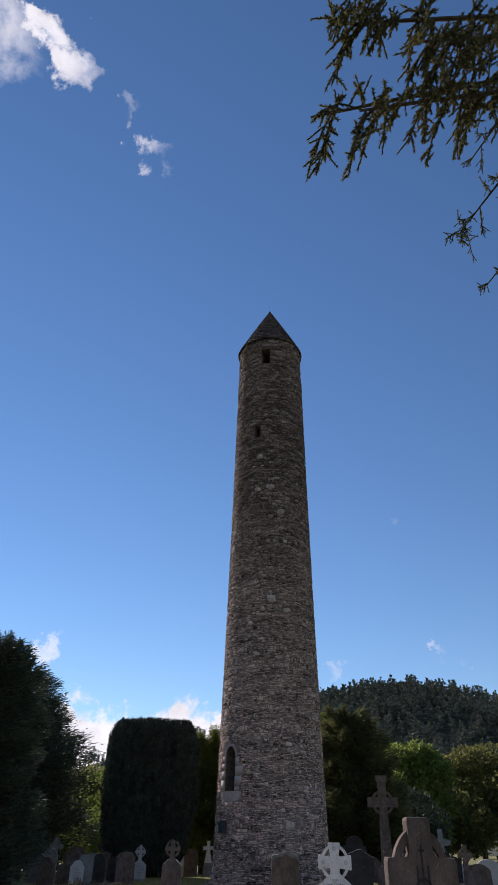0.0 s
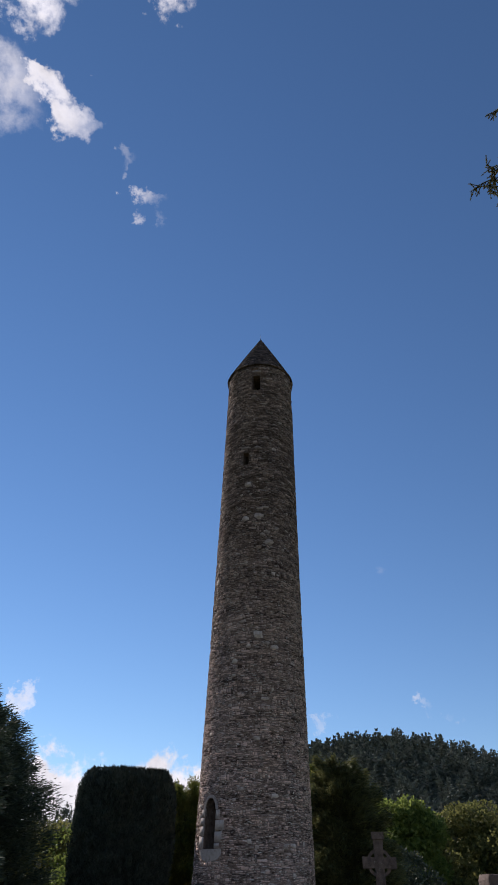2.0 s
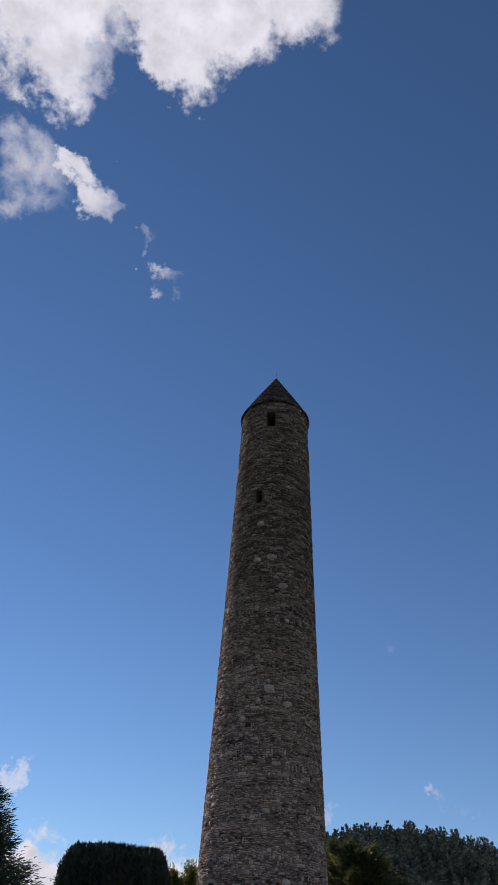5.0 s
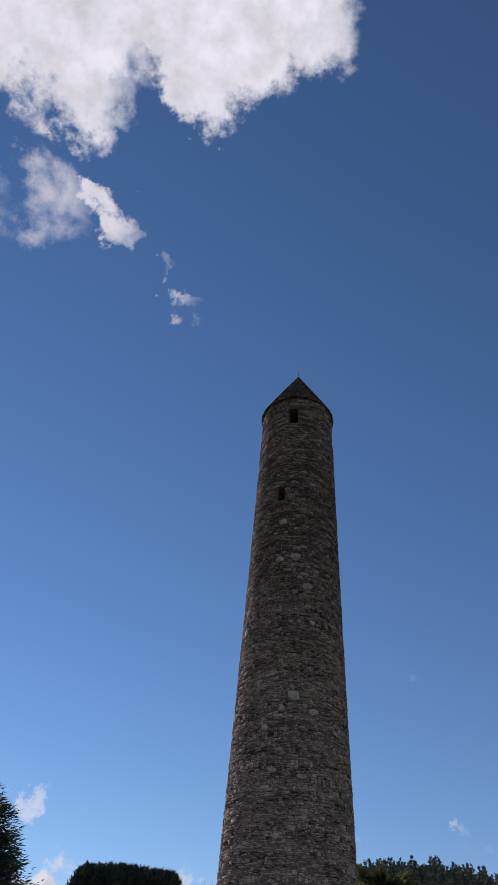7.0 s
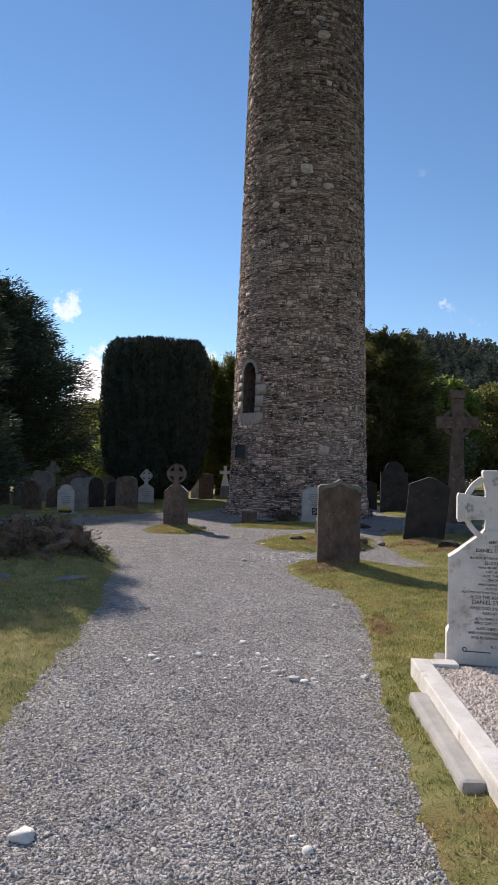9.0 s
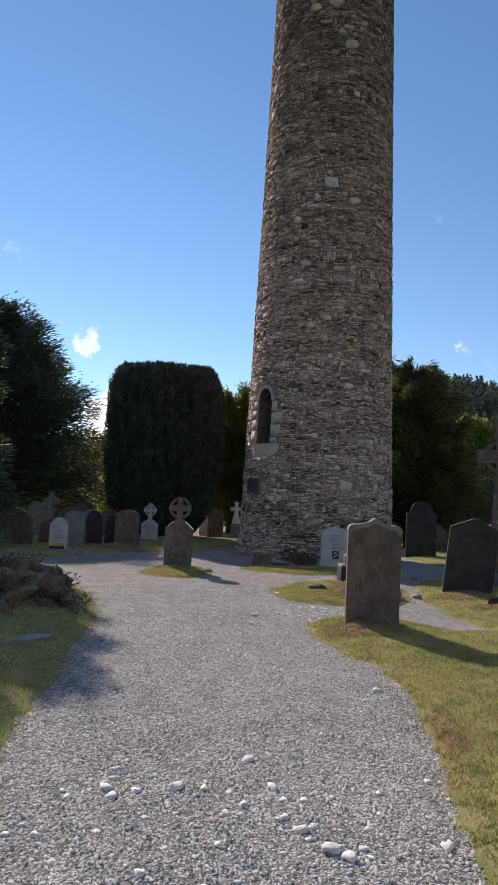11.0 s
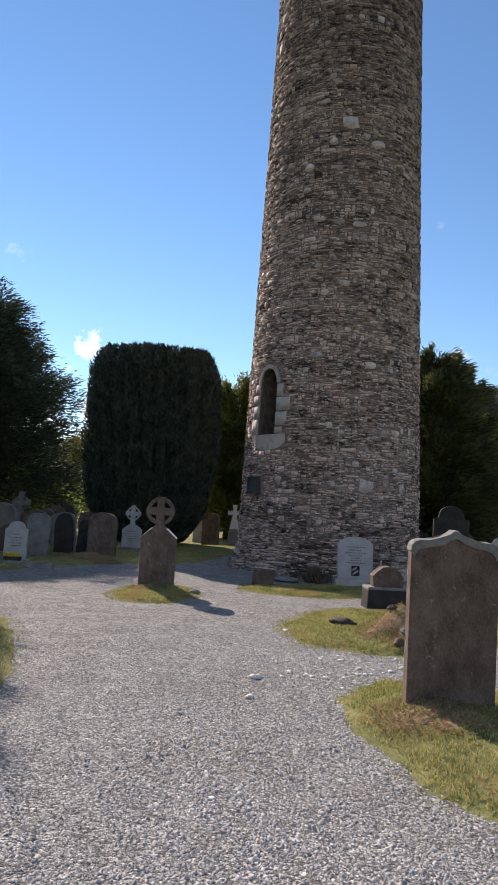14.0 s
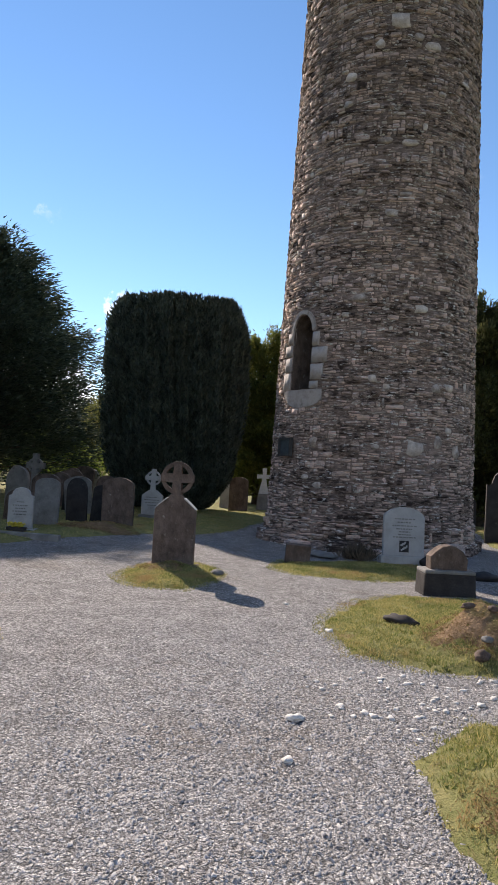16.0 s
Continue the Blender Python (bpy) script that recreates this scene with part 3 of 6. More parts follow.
def reveal(name, mid, prof):
    """The sides of an opening through the wall's thickness."""
    a = radians(mid)
    out, along = Vector((math.sin(a), -math.cos(a), 0)), Vector((math.cos(a), math.sin(a), 0))
    bm = bmesh.new()
    rows = []
    for depth, k in ((-0.02, 1.0), (-0.5, 0.98), (-1.1, 0.96)):
        rows.append([bm.verts.new(out * (math.sqrt(tower_r(z) ** 2 - u * u) + depth) + along * u * k + Vector((0, 0, z))) for u, z in prof])
    for a0, b0 in zip(rows, rows[1:]):
        for i in range(len(prof)):
            j = (i + 1) % len(prof)
            bm.faces.new((a0[i], a0[j], b0[j], b0[i]))
    part(name, bm, BROWN_STONE, tower, "dressed stone sides of the opening")


dm, dh, dz0, dz1, dz2 = DOOR
reveal("door_reveal", dm, [(-dh, dz0), (dh, dz0), (dh, dz1)] + [(dh * math.cos(math.pi * k / 10), dz1 + (dz2 - dz1) * math.sin(math.pi * k / 10)) for k in range(1, 10)] + [(-dh, dz1)])
for mid, half, z0, z1 in WINDOWS:
    reveal("window_reveal", mid, [(-half, z0), (half, z0), (half * 0.94, z1), (-half * 0.94, z1)])


def block(d0, d1, z0, z1, proud, rng, skew=0.0, seg=1):
    """A stone in the wall: a curved front with chamfered edges. Gives verts and quads."""
    r = tower_r(z0)
    ch = min(0.012, (z1 - z0) * 0.2)
    if seg == 1:
        # rubble: six-sided, with slanting ends
        zm, half = (z0 + z1) / 2, (d1 - d0) / 2
        cut = rng.uniform(0.08, 0.5, 4) * min(half, math.degrees(0.06 / r))
        rim = [(d0, zm + rng.uniform(-0.3, 0.3) * (z1 - z0)), (d0 + cut[0], z0), (d1 - cut[1], z0), (d1, zm + rng.uniform(-0.3, 0.3) * (z1 - z0)), (d1 - cut[2], z1), (d0 + cut[3], z1)]
        dm = (d0 + d1) / 2
        rim = [(d, z + skew * (d - dm) / max(d1 - d0, 0.01)) for d, z in rim]
        kx, kz = max(0.6, 1 - math.degrees(ch / r) / half), max(0.5, 1 - 2 * ch / (z1 - z0))
        verts = [on_tower(d, z, -0.07) for d, z in rim] + [on_tower(dm + (d - dm) * kx, zm + (z - zm) * kz, proud + rng.uniform(-0.012, 0.006)) for d, z in rim]
        return verts, [(i, (i + 1) % 6, 6 + (i + 1) % 6, 6 + i) for i in range(6)] + [(6, 7, 8, 9), (6, 9, 10, 11)]
    cd = math.degrees(ch / r)
    verts, faces = [], []
    cols = [d0 + (d1 - d0) * k / seg for k in range(seg + 1)]
    inner = [d0 + cd + (d1 - d0 - 2 * cd) * k / seg for k in range(seg + 1)]
    for k in range(seg + 1):
        s = skew * (k / seg - 0.5)
        verts.append(on_tower(cols[k], z0 + s, -0.07))
        verts.append(on_tower(inner[k], z0 + ch + s, proud + rng.uniform(-0.008, 0.008)))
        verts.append(on_tower(inner[k], z1 - ch + s, proud + rng.uniform(-0.012, 0.006)))
        verts.append(on_tower(cols[k], z1 + s, -0.07))
    for k in range(seg):
        a, b = 4 * k, 4 * k + 4
        faces += [(a, b, b + 1, a + 1), (a + 1, b + 1, b + 2, a + 2), (a + 2, b + 2, b + 3, a + 3)]
    e = 4 * seg
    faces += [(0, 1, 2, 3), (e, e + 3, e + 2, e + 1)]
    return verts, faces


def join(pieces):
    verts, faces, base = [], [], 0
    for v, f in pieces:
        verts += v
        faces += [tuple(i + base for i in q) for q in f]
        base += len(v)
    return verts, faces


def lump(d, z, w, h, rng):
    """A large unevenly rounded stone in the wall."""
    n = 8
    a0 = rng.uniform(0, 1)
    rim, face = [], []
    for i in range(n):
        a = 2 * math.pi * (i + a0) / n
        k = rng.uniform(0.72, 1.15) / (abs(math.cos(a)) ** 3 + abs(math.sin(a)) ** 3) ** (1 / 3)
        for ring, s, out in ((rim, 1.04, -0.07), (face, 0.9, 0.014 + rng.uniform(-0.012, 0.012))):
            zz = z + math.sin(a) * h / 2 * k * s
            ring.append(on_tower(d + math.degrees(math.cos(a) * w / 2 * k * s / tower_r(zz)), zz, out))
    top = [on_tower(d + rng.uniform(-1, 1), z, 0.018)]
    quads = [(i, (i + 1) % n, n + (i + 1) % n, n + i) for i in range(n)]
    for i in range(0, n - 1, 2):
        quads.append((n + i, n + i + 1, n + (i + 2) % n, 2 * n))
    return rim + face + top, quads


rng = np.random.default_rng(21)
# large pale stones set among the rubble: angle, height, width, height in metres
PALE = [(20.5, 2.15, 0.42, 0.36), (34, 2.3, 0.2, 0.32), (-2.6, 3.53, 0.2, 0.2), (41, 3.46, 0.22, 0.2), (-12, 5.2, 0.42, 0.16), (21.6, 5.0, 0.36, 0.18), (-24, 10, 0.3, 0.2), (-24.5, 9.4, 0.24, 0.16),
        (2.8, 11.1, 0.52, 0.36), (23, 10.6, 0.46, 0.24), (-7.5, 10.6, 0.22, 0.2), (14, 10.75, 0.24, 0.18), (-2, 8.5, 0.3, 0.14), (11, 8.47, 0.4, 0.18), (-13.8, 7.42, 0.2, 0.14), (3, 6.97, 0.3, 0.18),
        (-33, 2.2, 0.2, 0.22), (0.5, 2.15, 0.2, 0.14), (-36.8, 1.45, 0.18, 0.14), (-29, 1.3, 0.22, 0.14), (16.9, 15.55, 0.5, 0.34), (2, 16.9, 0.5, 0.3), (-17, 16.8, 0.4, 0.28), (-14, 18.72, 0.42, 0.34),
        (-60, 14.76, 0.4, 0.3), (31.8, 3.41, 0.22, 0.2), (8, 15.9, 0.3, 0.2), (-62, 13.9, 0.3, 0.3), (47, 2.15, 0.24, 0.3), (-20, 21.0, 0.6, 0.14), (0, 20.95, 0.42, 0.2), (-5, 26.25, 0.6, 0.2), (12, 21.6, 0.4, 0.2), (-8, 24.4, 0.4, 0.2), (28, 16.3, 0.3, 0.2), (12, 17.4, 0.4, 0.14)]
# dressed blocks round the door: from angle, to angle, from height, to height
DOOR_BLOCKS = [(-63, -54.9, 3.33, 3.72), (-61.5, -54.9, 3.74, 4.06), (-63, -54.9, 4.08, 4.34), (-61, -54.6, 4.36, 4.62), (-38.2, -32, 3.33, 3.5), (-38.2, -30.5, 3.52, 3.86), (-38.2, -28.5, 3.88, 4.22), (-38.2, -33, 4.24, 4.56)]
pale_pieces, plain_pieces, near_pieces = [], [], []
for d, z, w, h in PALE:
    pale_pieces.append(lump(d, z, w, h, rng))


def taken(d, z, h):
    for pd, pz, pw, ph in PALE:
        if abs(z - pz) < (ph + h) / 2 * 0.8 and abs((d - pd + 180) % 360 - 180) < math.degrees((pw / 2 + 0.05) / tower_r(z)):
            return True
    for d0, d1, z0, z1 in DOOR_BLOCKS:
        if d0 - 2 < d < d1 + 2 and z0 - 0.04 < z < z1 + 0.04:
            return True
    if -59 < d < -29 and 2.9 < z < 3.32 and z > 3.22 - 0.3 * (1 - ((d + 43) / 16) ** 2):
        return True
    if -60 < d < -33 and 4.5 < z < 5.12:
        return True
    if -61 < d < -43 and 1.82 < z < 2.32:
        return True
    return open_at(d, z, 0.07)


def wave(d, k):
    a = radians(d)
    return 0.03 * math.sin(3 * a + k * 1.7) + 0.022 * math.sin(7 * a + k * 2.9) + 0.014 * math.sin(17 * a + k * 0.7)


z, k = 0.0, 0
while z < EAVE - 0.06:
    h = min(rng.choice([0.036, 0.048, 0.06, 0.078, 0.105, 0.15], p=[0.22, 0.25, 0.22, 0.16, 0.1, 0.05]), EAVE - z)
    d, r = rng.uniform(-180, -170), tower_r(z)
    end = d + 360
    while d < end - 1:
        w = float(np.clip(rng.lognormal(math.log(0.135), 0.5), 0.05, 0.4)) * (1.25 if z < 0.8 else 1.0) * (1.0 if abs((d + 180) % 360 - 180) < 100 else 2.2)
        step = min(math.degrees(w / r), end - d)
        mid = d + step / 2
        gap = math.degrees(rng.uniform(-0.006, 0.006) / r)
        low, high = wave(mid, k) * 0.9, wave(mid, k + 1) * 0.9
        z0, z1 = z + low + rng.uniform(-0.006, 0.012), z + h + high - rng.uniform(-0.006, 0.012)
        if not taken((mid + 180) % 360 - 180, (z0 + z1) / 2, h):
            proud = rng.uniform(-0.02, 0.022) + (0.05 if z < 0.55 else 0.0)
            bits = [(z0, z1)]
            if z1 - z0 > 0.075 and rng.random() < 0.5:
                cut = z0 + (z1 - z0) * rng.uniform(0.35, 0.65)
                bits = [(z0, cut - 0.005), (cut + 0.005, z1)]
            for b0, b1 in bits:
                if b1 - b0 < 0.02:
                    continue
                slope = (wave(d + step, k) - wave(d, k)) * 0.8 + rng.normal(0, 0.006)
                piece = block(d + gap, d + step - gap, b0, b1, proud, rng, slope)
                q = (mid + 180) % 360 - 180
                if 0.75 < z < 2.75 and -60 < q < 62 and len(near_pieces) < 290:
                    near_pieces.append(piece)
                elif rng.random() < 0.05:
                    pale_pieces.append(piece)
                else:
                    plain_pieces.append(piece)
        d += step
    z += h
    k += 1
# the footing, one course of larger boulders that stand out
foot, d = [], -180.0
while d < 178:
    step = math.degrees(rng.uniform(0.3, 0.75) / 2.5)
    foot.append(block(d + 0.4, d + step - 0.4, -0.15, rng.uniform(0.1, 0.26), rng.uniform(0.14, 0.3), rng))
    d += step
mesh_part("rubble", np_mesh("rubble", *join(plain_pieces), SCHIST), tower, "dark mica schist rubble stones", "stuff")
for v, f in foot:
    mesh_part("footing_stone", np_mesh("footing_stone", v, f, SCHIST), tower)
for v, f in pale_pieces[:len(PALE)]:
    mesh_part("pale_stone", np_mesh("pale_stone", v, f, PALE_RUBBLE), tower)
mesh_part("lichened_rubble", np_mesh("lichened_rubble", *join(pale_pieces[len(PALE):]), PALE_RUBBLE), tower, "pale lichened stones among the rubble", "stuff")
for d0, d1, z0, z1 in DOOR_BLOCKS:
    v, f = block(d0 + rng.uniform(-1.5, 1.5) * (d0 < -60), d1 + rng.uniform(-1, 1) * (d1 > -34), z0, z1, 0.016, rng, 0.0, 5)
    mesh_part("door_block", np_mesh("door_block", v, f, GRANITE), tower)
# the sill, a broad stone with a rounded underside
bm = bmesh.new()
front, rear = [], []
for i in range(13):
    t = i / 12
    dd = -59 + 30 * t
    low_z = 3.2 - 0.27 * max(0.0, 1 - ((dd + 43) / 15.5) ** 2) ** 0.6 + rng.uniform(-0.02, 0.02)
    front.append((bm.verts.new(on_tower(dd, 3.31 + rng.uniform(-0.006, 0.006), 0.04)), bm.verts.new(on_tower(dd, low_z, 0.02))))
    rear.append((bm.verts.new(on_tower(dd, 3.315, -0.4)), bm.verts.new(on_tower(dd, low_z - 0.03, -0.07))))
for i in range(12):
    (a, b), (c, d), (e, f), (g, h) = front[i], front[i + 1], rear[i], rear[i + 1]
    bm.faces.new((a, b, d, c))
    bm.faces.new((a, c, g, e))
    bm.faces.new((b, f, h, d))
part("door_sill", bm, GRANITE, tower, "worn pale granite sill of the raised door")
# the door's arch: wedge blocks round the head
for n0, n1 in ((0, 3.4), (3.6, 6.4), (6.6, 10)):
    bm = bmesh.new()
    rows = []
    for s in range(6):
        a = math.pi * (n0 + (n1 - n0) * s / 5) / 10
        row = []
        for k, out in ((1.02, -0.06), (1.02, 0.018), (1.32, 0.018), (1.32, -0.06)):
            u, zz = dh * k * math.cos(a), dz1 + (dz2 - dz1) * (1 + (k - 1) * 0.8) * math.sin(a)
            row.append(bm.verts.new(on_tower(dm + math.degrees(u / tower_r(zz)), zz, out)))
        rows.append(row)
    for a0, b0 in zip(rows, rows[1:]):
        for i in range(4):
            bm.faces.new((a0[i], a0[(i + 1) % 4], b0[(i + 1) % 4], b0[i]))
    bm.faces.new(rows[0])
    bm.faces.new(rows[-1][::-1])
    part("arch_block", bm, GRANITE, tower)

# conical roof of stone courses
bm = bmesh.new()
zr, last = EAVE, None
courses = 26
for c in range(courses + 1):
    t = c / courses
    for lip in (0.0, 1.0):
        rr = (tower_r(EAVE) + 0.07) * (1 - t) * (1.0 + 0.02 * math.sin(3 * t)) + 0.012 * lip + 0.015
        zz = EAVE + (APEX - EAVE) * t + (0.0 if lip == 0 else 0.02)
        ring = [bm.verts.new((rr * math.sin(2 * math.pi * i / 72) * (1 + 0.006 * math.sin(i * 5.1 + c * 3)), -rr * math.cos(2 * math.pi * i / 72) * (1 + 0.006 * math.sin(i * 4.3 + c)), zz)) for i in range(72)]
        if last:
            for i in range(72):
                j = (i + 1) % 72
                bm.faces.new((last[i], last[j], ring[j], ring[i]))
        last = ring
bm.faces.new(last)
roof = part("roof", bm, ROOF_STONE, tower, "conical stone roof")
caps = []
for c in range(24):
    t0, t1 = c / 25, (c + 1) / 25
    n = max(6, int(2 * math.pi * tower_r(EAVE) * (1 - t0) / 0.32))
    for i in range(n):
        a0, a1 = 2 * math.pi * (i + 0.06 + 0.5 * (c % 2)) / n, 2 * math.pi * (i + 0.94 + 0.5 * (c % 2)) / n
        o = rng.uniform(0.02, 0.06)
        r0, r1 = (tower_r(EAVE) + 0.07) * (1 - t0) + o, (tower_r(EAVE) + 0.07) * (1 - t1) + o - 0.01
        z0, z1 = EAVE + (APEX - EAVE) * t0 + 0.01, EAVE + (APEX - EAVE) * t1 - 0.015
        v = [(r * math.sin(a), -r * math.cos(a), zz) for r, zz in ((r0, z0), (r1, z1), (r1 - 0.1, z1), (r0 - 0.1, z0)) for a in (a0, a1)]
        caps.append((v, [(0, 1, 3, 2), (2, 3, 5, 4), (6, 7, 1, 0), (0, 2, 4, 6), (1, 7, 5, 3)]))
mesh_part("roof_stones", np_mesh("roof_stones", *join(caps), ROOF_STONE), roof, "flat stones of the conical roof", "stuff")
bm = bmesh.new()
add_tube(bm, [(0, 0, APEX - 0.1), (0, 0, APEX + 0.5)], [0.014, 0.006], 6)
part("lightning_rod", bm, IRON, tower, "thin metal rod on the roof tip")

# plaque on the wall
plaque = thing("wall_plaque", Matrix.Translation(on_tower(-52, 1.87, 0.06)) @ pose(0, 0, 0, 0, 0, -52), "small dark bronze plaque fixed to the tower wall", "plaque")
bm = bmesh.new()
for s, wx, wz, px, pz in ((0, 0.46, 0.035, 0, 0), (0, 0.46, 0.035, 0, 0.365), (0, 0.035, 0.33, -0.2125, 0.035), (0, 0.035, 0.33, 0.2125, 0.035)):
    add_box(bm, wx, 0.08, wz, px, 0, pz, 0.005)
part("frame", bm, IRON, plaque)
bm = bmesh.new()
add_box(bm, 0.39, 0.03, 0.33, 0, 0.015, 0.035, 0.003)
part("plate", bm, BRONZE, plaque, "dark plate with faint lettering")
bm = bmesh.new()
for i in range(7):
    add_box(bm, 0.3 - 0.05 * (i % 3), 0.006, 0.006, 0, 0.012, 0.08 + 0.037 * i, 0)
part("lettering", bm, GREY_STONE, plaque)


# ---- trees ----
def crown(name, groups, mat, tree, label=""):
    v, f, base = [], [], 0
    three = any(b.shape[1] == 3 for _, b in groups)
    for a, b in groups:
        if three and b.shape[1] == 4:
            b = np.concatenate([b[:, [0, 1, 2]], b[:, [0, 2, 3]]])
        v.append(a)
        f.append(b + base)
        base += len(a)
    return mesh_part(name, np_mesh(name, np.concatenate(v), np.concatenate(f), mat), tree, label, "")


def clipped_yew(x, y, wide, deep, tall, turn, seed, mat, label, n=60000):
    """A broad flat-topped upright yew: close upright sprays over a dense body, with deep flutes and a ragged top."""
    rng = np.random.default_rng(seed)
    tree = thing("yew_tree", pose(x, y, 0, 0, 0, turn), label, "tree")
    bm = bmesh.new()
    for i in range(7):
        a = i * 0.9
        add_tube(bm, [(0.35 * math.cos(a), 0.35 * math.sin(a), -0.05), (0.5 * math.cos(a), 0.5 * math.sin(a), 1.0), (wide * 0.25 * math.cos(a), deep * 0.25 * math.sin(a), tall * 0.7)], [0.18, 0.13, 0.05])
    part("trunk", bm, BARK, tree)

    def reach(a, h):
        prof = 0.80 + 0.2 * np.sin(np.clip(h / 0.75, 0, 1) * math.pi / 2) - 0.2 * np.clip((h - 0.84) / 0.16, 0, 1) ** 2 - 0.34 * np.clip((0.2 - h) / 0.2, 0, 1) ** 1.5
        flute = 1 + 0.05 * np.sin(7 * a + 1.5 * np.sin(3 * h)) + 0.12 * np.abs(np.sin(13 * a + 1.6 * np.sin(3 * h + a))) + 0.07 * np.abs(np.sin(29.5 * a + 2.4 * np.sin(5 * h + 2 * a))) - 0.09 + 0.03 * np.sin(5 * a - 9 * h)
        sq = 1.0 / (np.abs(np.cos(a)) ** 3.2 + np.abs(np.sin(a)) ** 3.2) ** (1 / 3.2)
        return prof * flute * sq

    # dense body
    na, nh = 180, 30
    A, H = np.meshgrid(np.linspace(0, 2 * math.pi, na, endpoint=False), np.linspace(0.03, 0.97, nh), indexing="ij")
    R = reach(A, H) * 0.86
    body = np.stack([np.cos(A) * R * wide / 2, np.sin(A) * R * deep / 2, H * tall], -1).reshape(-1, 3)
    i = np.arange(na * nh).reshape(na, nh)
    q = np.stack([i[:, :-1], np.roll(i, -1, 0)[:, :-1], np.roll(i, -1, 0)[:, 1:], i[:, 1:]], -1).reshape(-1, 4)
    cap = np.array([[0, 0, tall * 0.95]])
    lid = np.stack([i[:, -1], np.roll(i[:, -1], -1), np.full(na, na * nh)], -1)
    q = np.concatenate([q[:, [0, 1, 2]], q[:, [0, 2, 3]], lid])
    groups = [(np.concatenate([body, cap]), q)]
    a, h = rng.uniform(0, 2 * math.pi, n), np.clip(rng.uniform(0.02, 1.0, n), 0, 1)
    r = reach(a, h) * (1.0 - 0.15 * rng.uniform(0, 1, n) ** 1.6)
    p = np.stack([np.cos(a) * r * wide / 2, np.sin(a) * r * deep / 2, h * tall], -1)
    w = np.stack([np.cos(a) * 0.35 + rng.normal(0, 0.34, n), np.sin(a) * 0.35 + rng.normal(0, 0.34, n), rng.uniform(0.3, 1.2, n)], -1)
    groups.append(blades(p, w, 0.06 + 0.14 * rng.uniform(0, 1, n) ** 2, rng.uniform(0.035, 0.07, n), rng, True))
    # ragged top
    m = n // 4
    a, r = rng.uniform(0, 2 * math.pi, m), np.sqrt(rng.uniform(0, 1, m))
    r2 = r * reach(a, np.full(m, 0.95))
    lift = 0.05 * np.sin(r2 * 9 + a * 4) + 0.05 * np.sin(a * 13) + 0.05 * np.sin(r2 * 31 + a * 29)
    p = np.stack([np.cos(a) * r2 * wide / 2, np.sin(a) * r2 * deep / 2, tall * (0.955 - 0.035 * r ** 4 + lift * 0.25)], -1)
    w = np.stack([np.cos(a) * 0.2 * r + rng.normal(0, 0.14, m), np.sin(a) * 0.2 * r + rng.normal(0, 0.14, m), np.ones(m)], -1)
    groups.append(blades(p, w, 0.07 + 0.2 * rng.uniform(0, 1, m) ** 2, rng.uniform(0.04, 0.08, m), rng, True))
    crown("crown", groups, mat, tree)
    return tree


def limb_tree(x, y, tall, spread, seed, mat, label, limbs=110, n=60000, low=0.08, shape=0.8, droop=0.1, spray=(0.14, 0.4), width=(0.03, 0.08), trunk_r=0.35, name="conifer_tree", tip_up=0.25):
    """A conifer: a straight trunk, limbs from low down to the tip, each one with feathery sprays along its outer length."""
    rng = np.random.default_rng(seed)
    tree = thing(name, pose(x, y, 0), label, "tree")
    bm = bmesh.new()
    add_tube(bm, [(0, 0, -0.1), (0.05, 0, tall * 0.3), (-0.05, 0.05, tall * 0.7), (0, 0, tall * 0.98)], [trunk_r, trunk_r * 0.8, trunk_r * 0.4, 0.02], 10)
    P, W = [], []
    for i in range(limbs):
        t = (i + rng.uniform(0, 1)) / limbs
        z0 = tall * (low + (1 - low) * t * 0.97)
        length = spread * (1 - t) ** shape * rng.uniform(0.72, 1.12) + 0.25
        a = i * 2.39996 + rng.normal(0, 0.25)
        way = np.array([math.cos(a), math.sin(a)])
        rise = rng.uniform(-droop, tip_up) + 0.35 * t
        s = np.linspace(0, 1, 6)
        curve = np.stack([way[0] * s * length, way[1] * s * length, z0 + length * (rise * s + 0.12 * s ** 2 - droop * 0.6 * np.sin(s * math.pi))], -1)
        if length > 1.0:
            add_tube(bm, [tuple(c) for c in curve[:5]], [0.05 * (1 - t) + 0.015, 0.04 * (1 - t) + 0.012, 0.03 * (1 - t) + 0.01, 0.018, 0.01], 5)
        k = max(20, int(n / limbs * (0.25 + 1.5 * (1 - t) ** 0.7)))
        u = rng.beta(1.7, 1.0, k)
        c = np.stack([np.interp(u, s, curve[:, j]) for j in range(3)], -1)
        sway = (1 - u * 0.75) * length * 0.34
        off = rng.normal(0, 1, (k, 3)) * np.stack([sway, sway, 0.10 + sway * 0.28], -1)
        along = np.array([way[0], way[1], 0.15])
        c = c + off - along * (off @ along)[:, None] * 0.5
        P.append(c)
        W.append(np.array([way[0], way[1], 0.2])[None] * 1.1 + off * 0.55 + rng.normal(0, 0.28, (k, 3)))
    part("trunk", bm, BARK, tree)
    P, W = np.concatenate(P), np.concatenate(W)
    P[:, 2] = np.maximum(P[:, 2], 0.35)
    m = len(P)
    crown("crown", [blades(P, W, rng.uniform(*spray, m), rng.uniform(*width, m), rng, True)], mat, tree)
    return tree


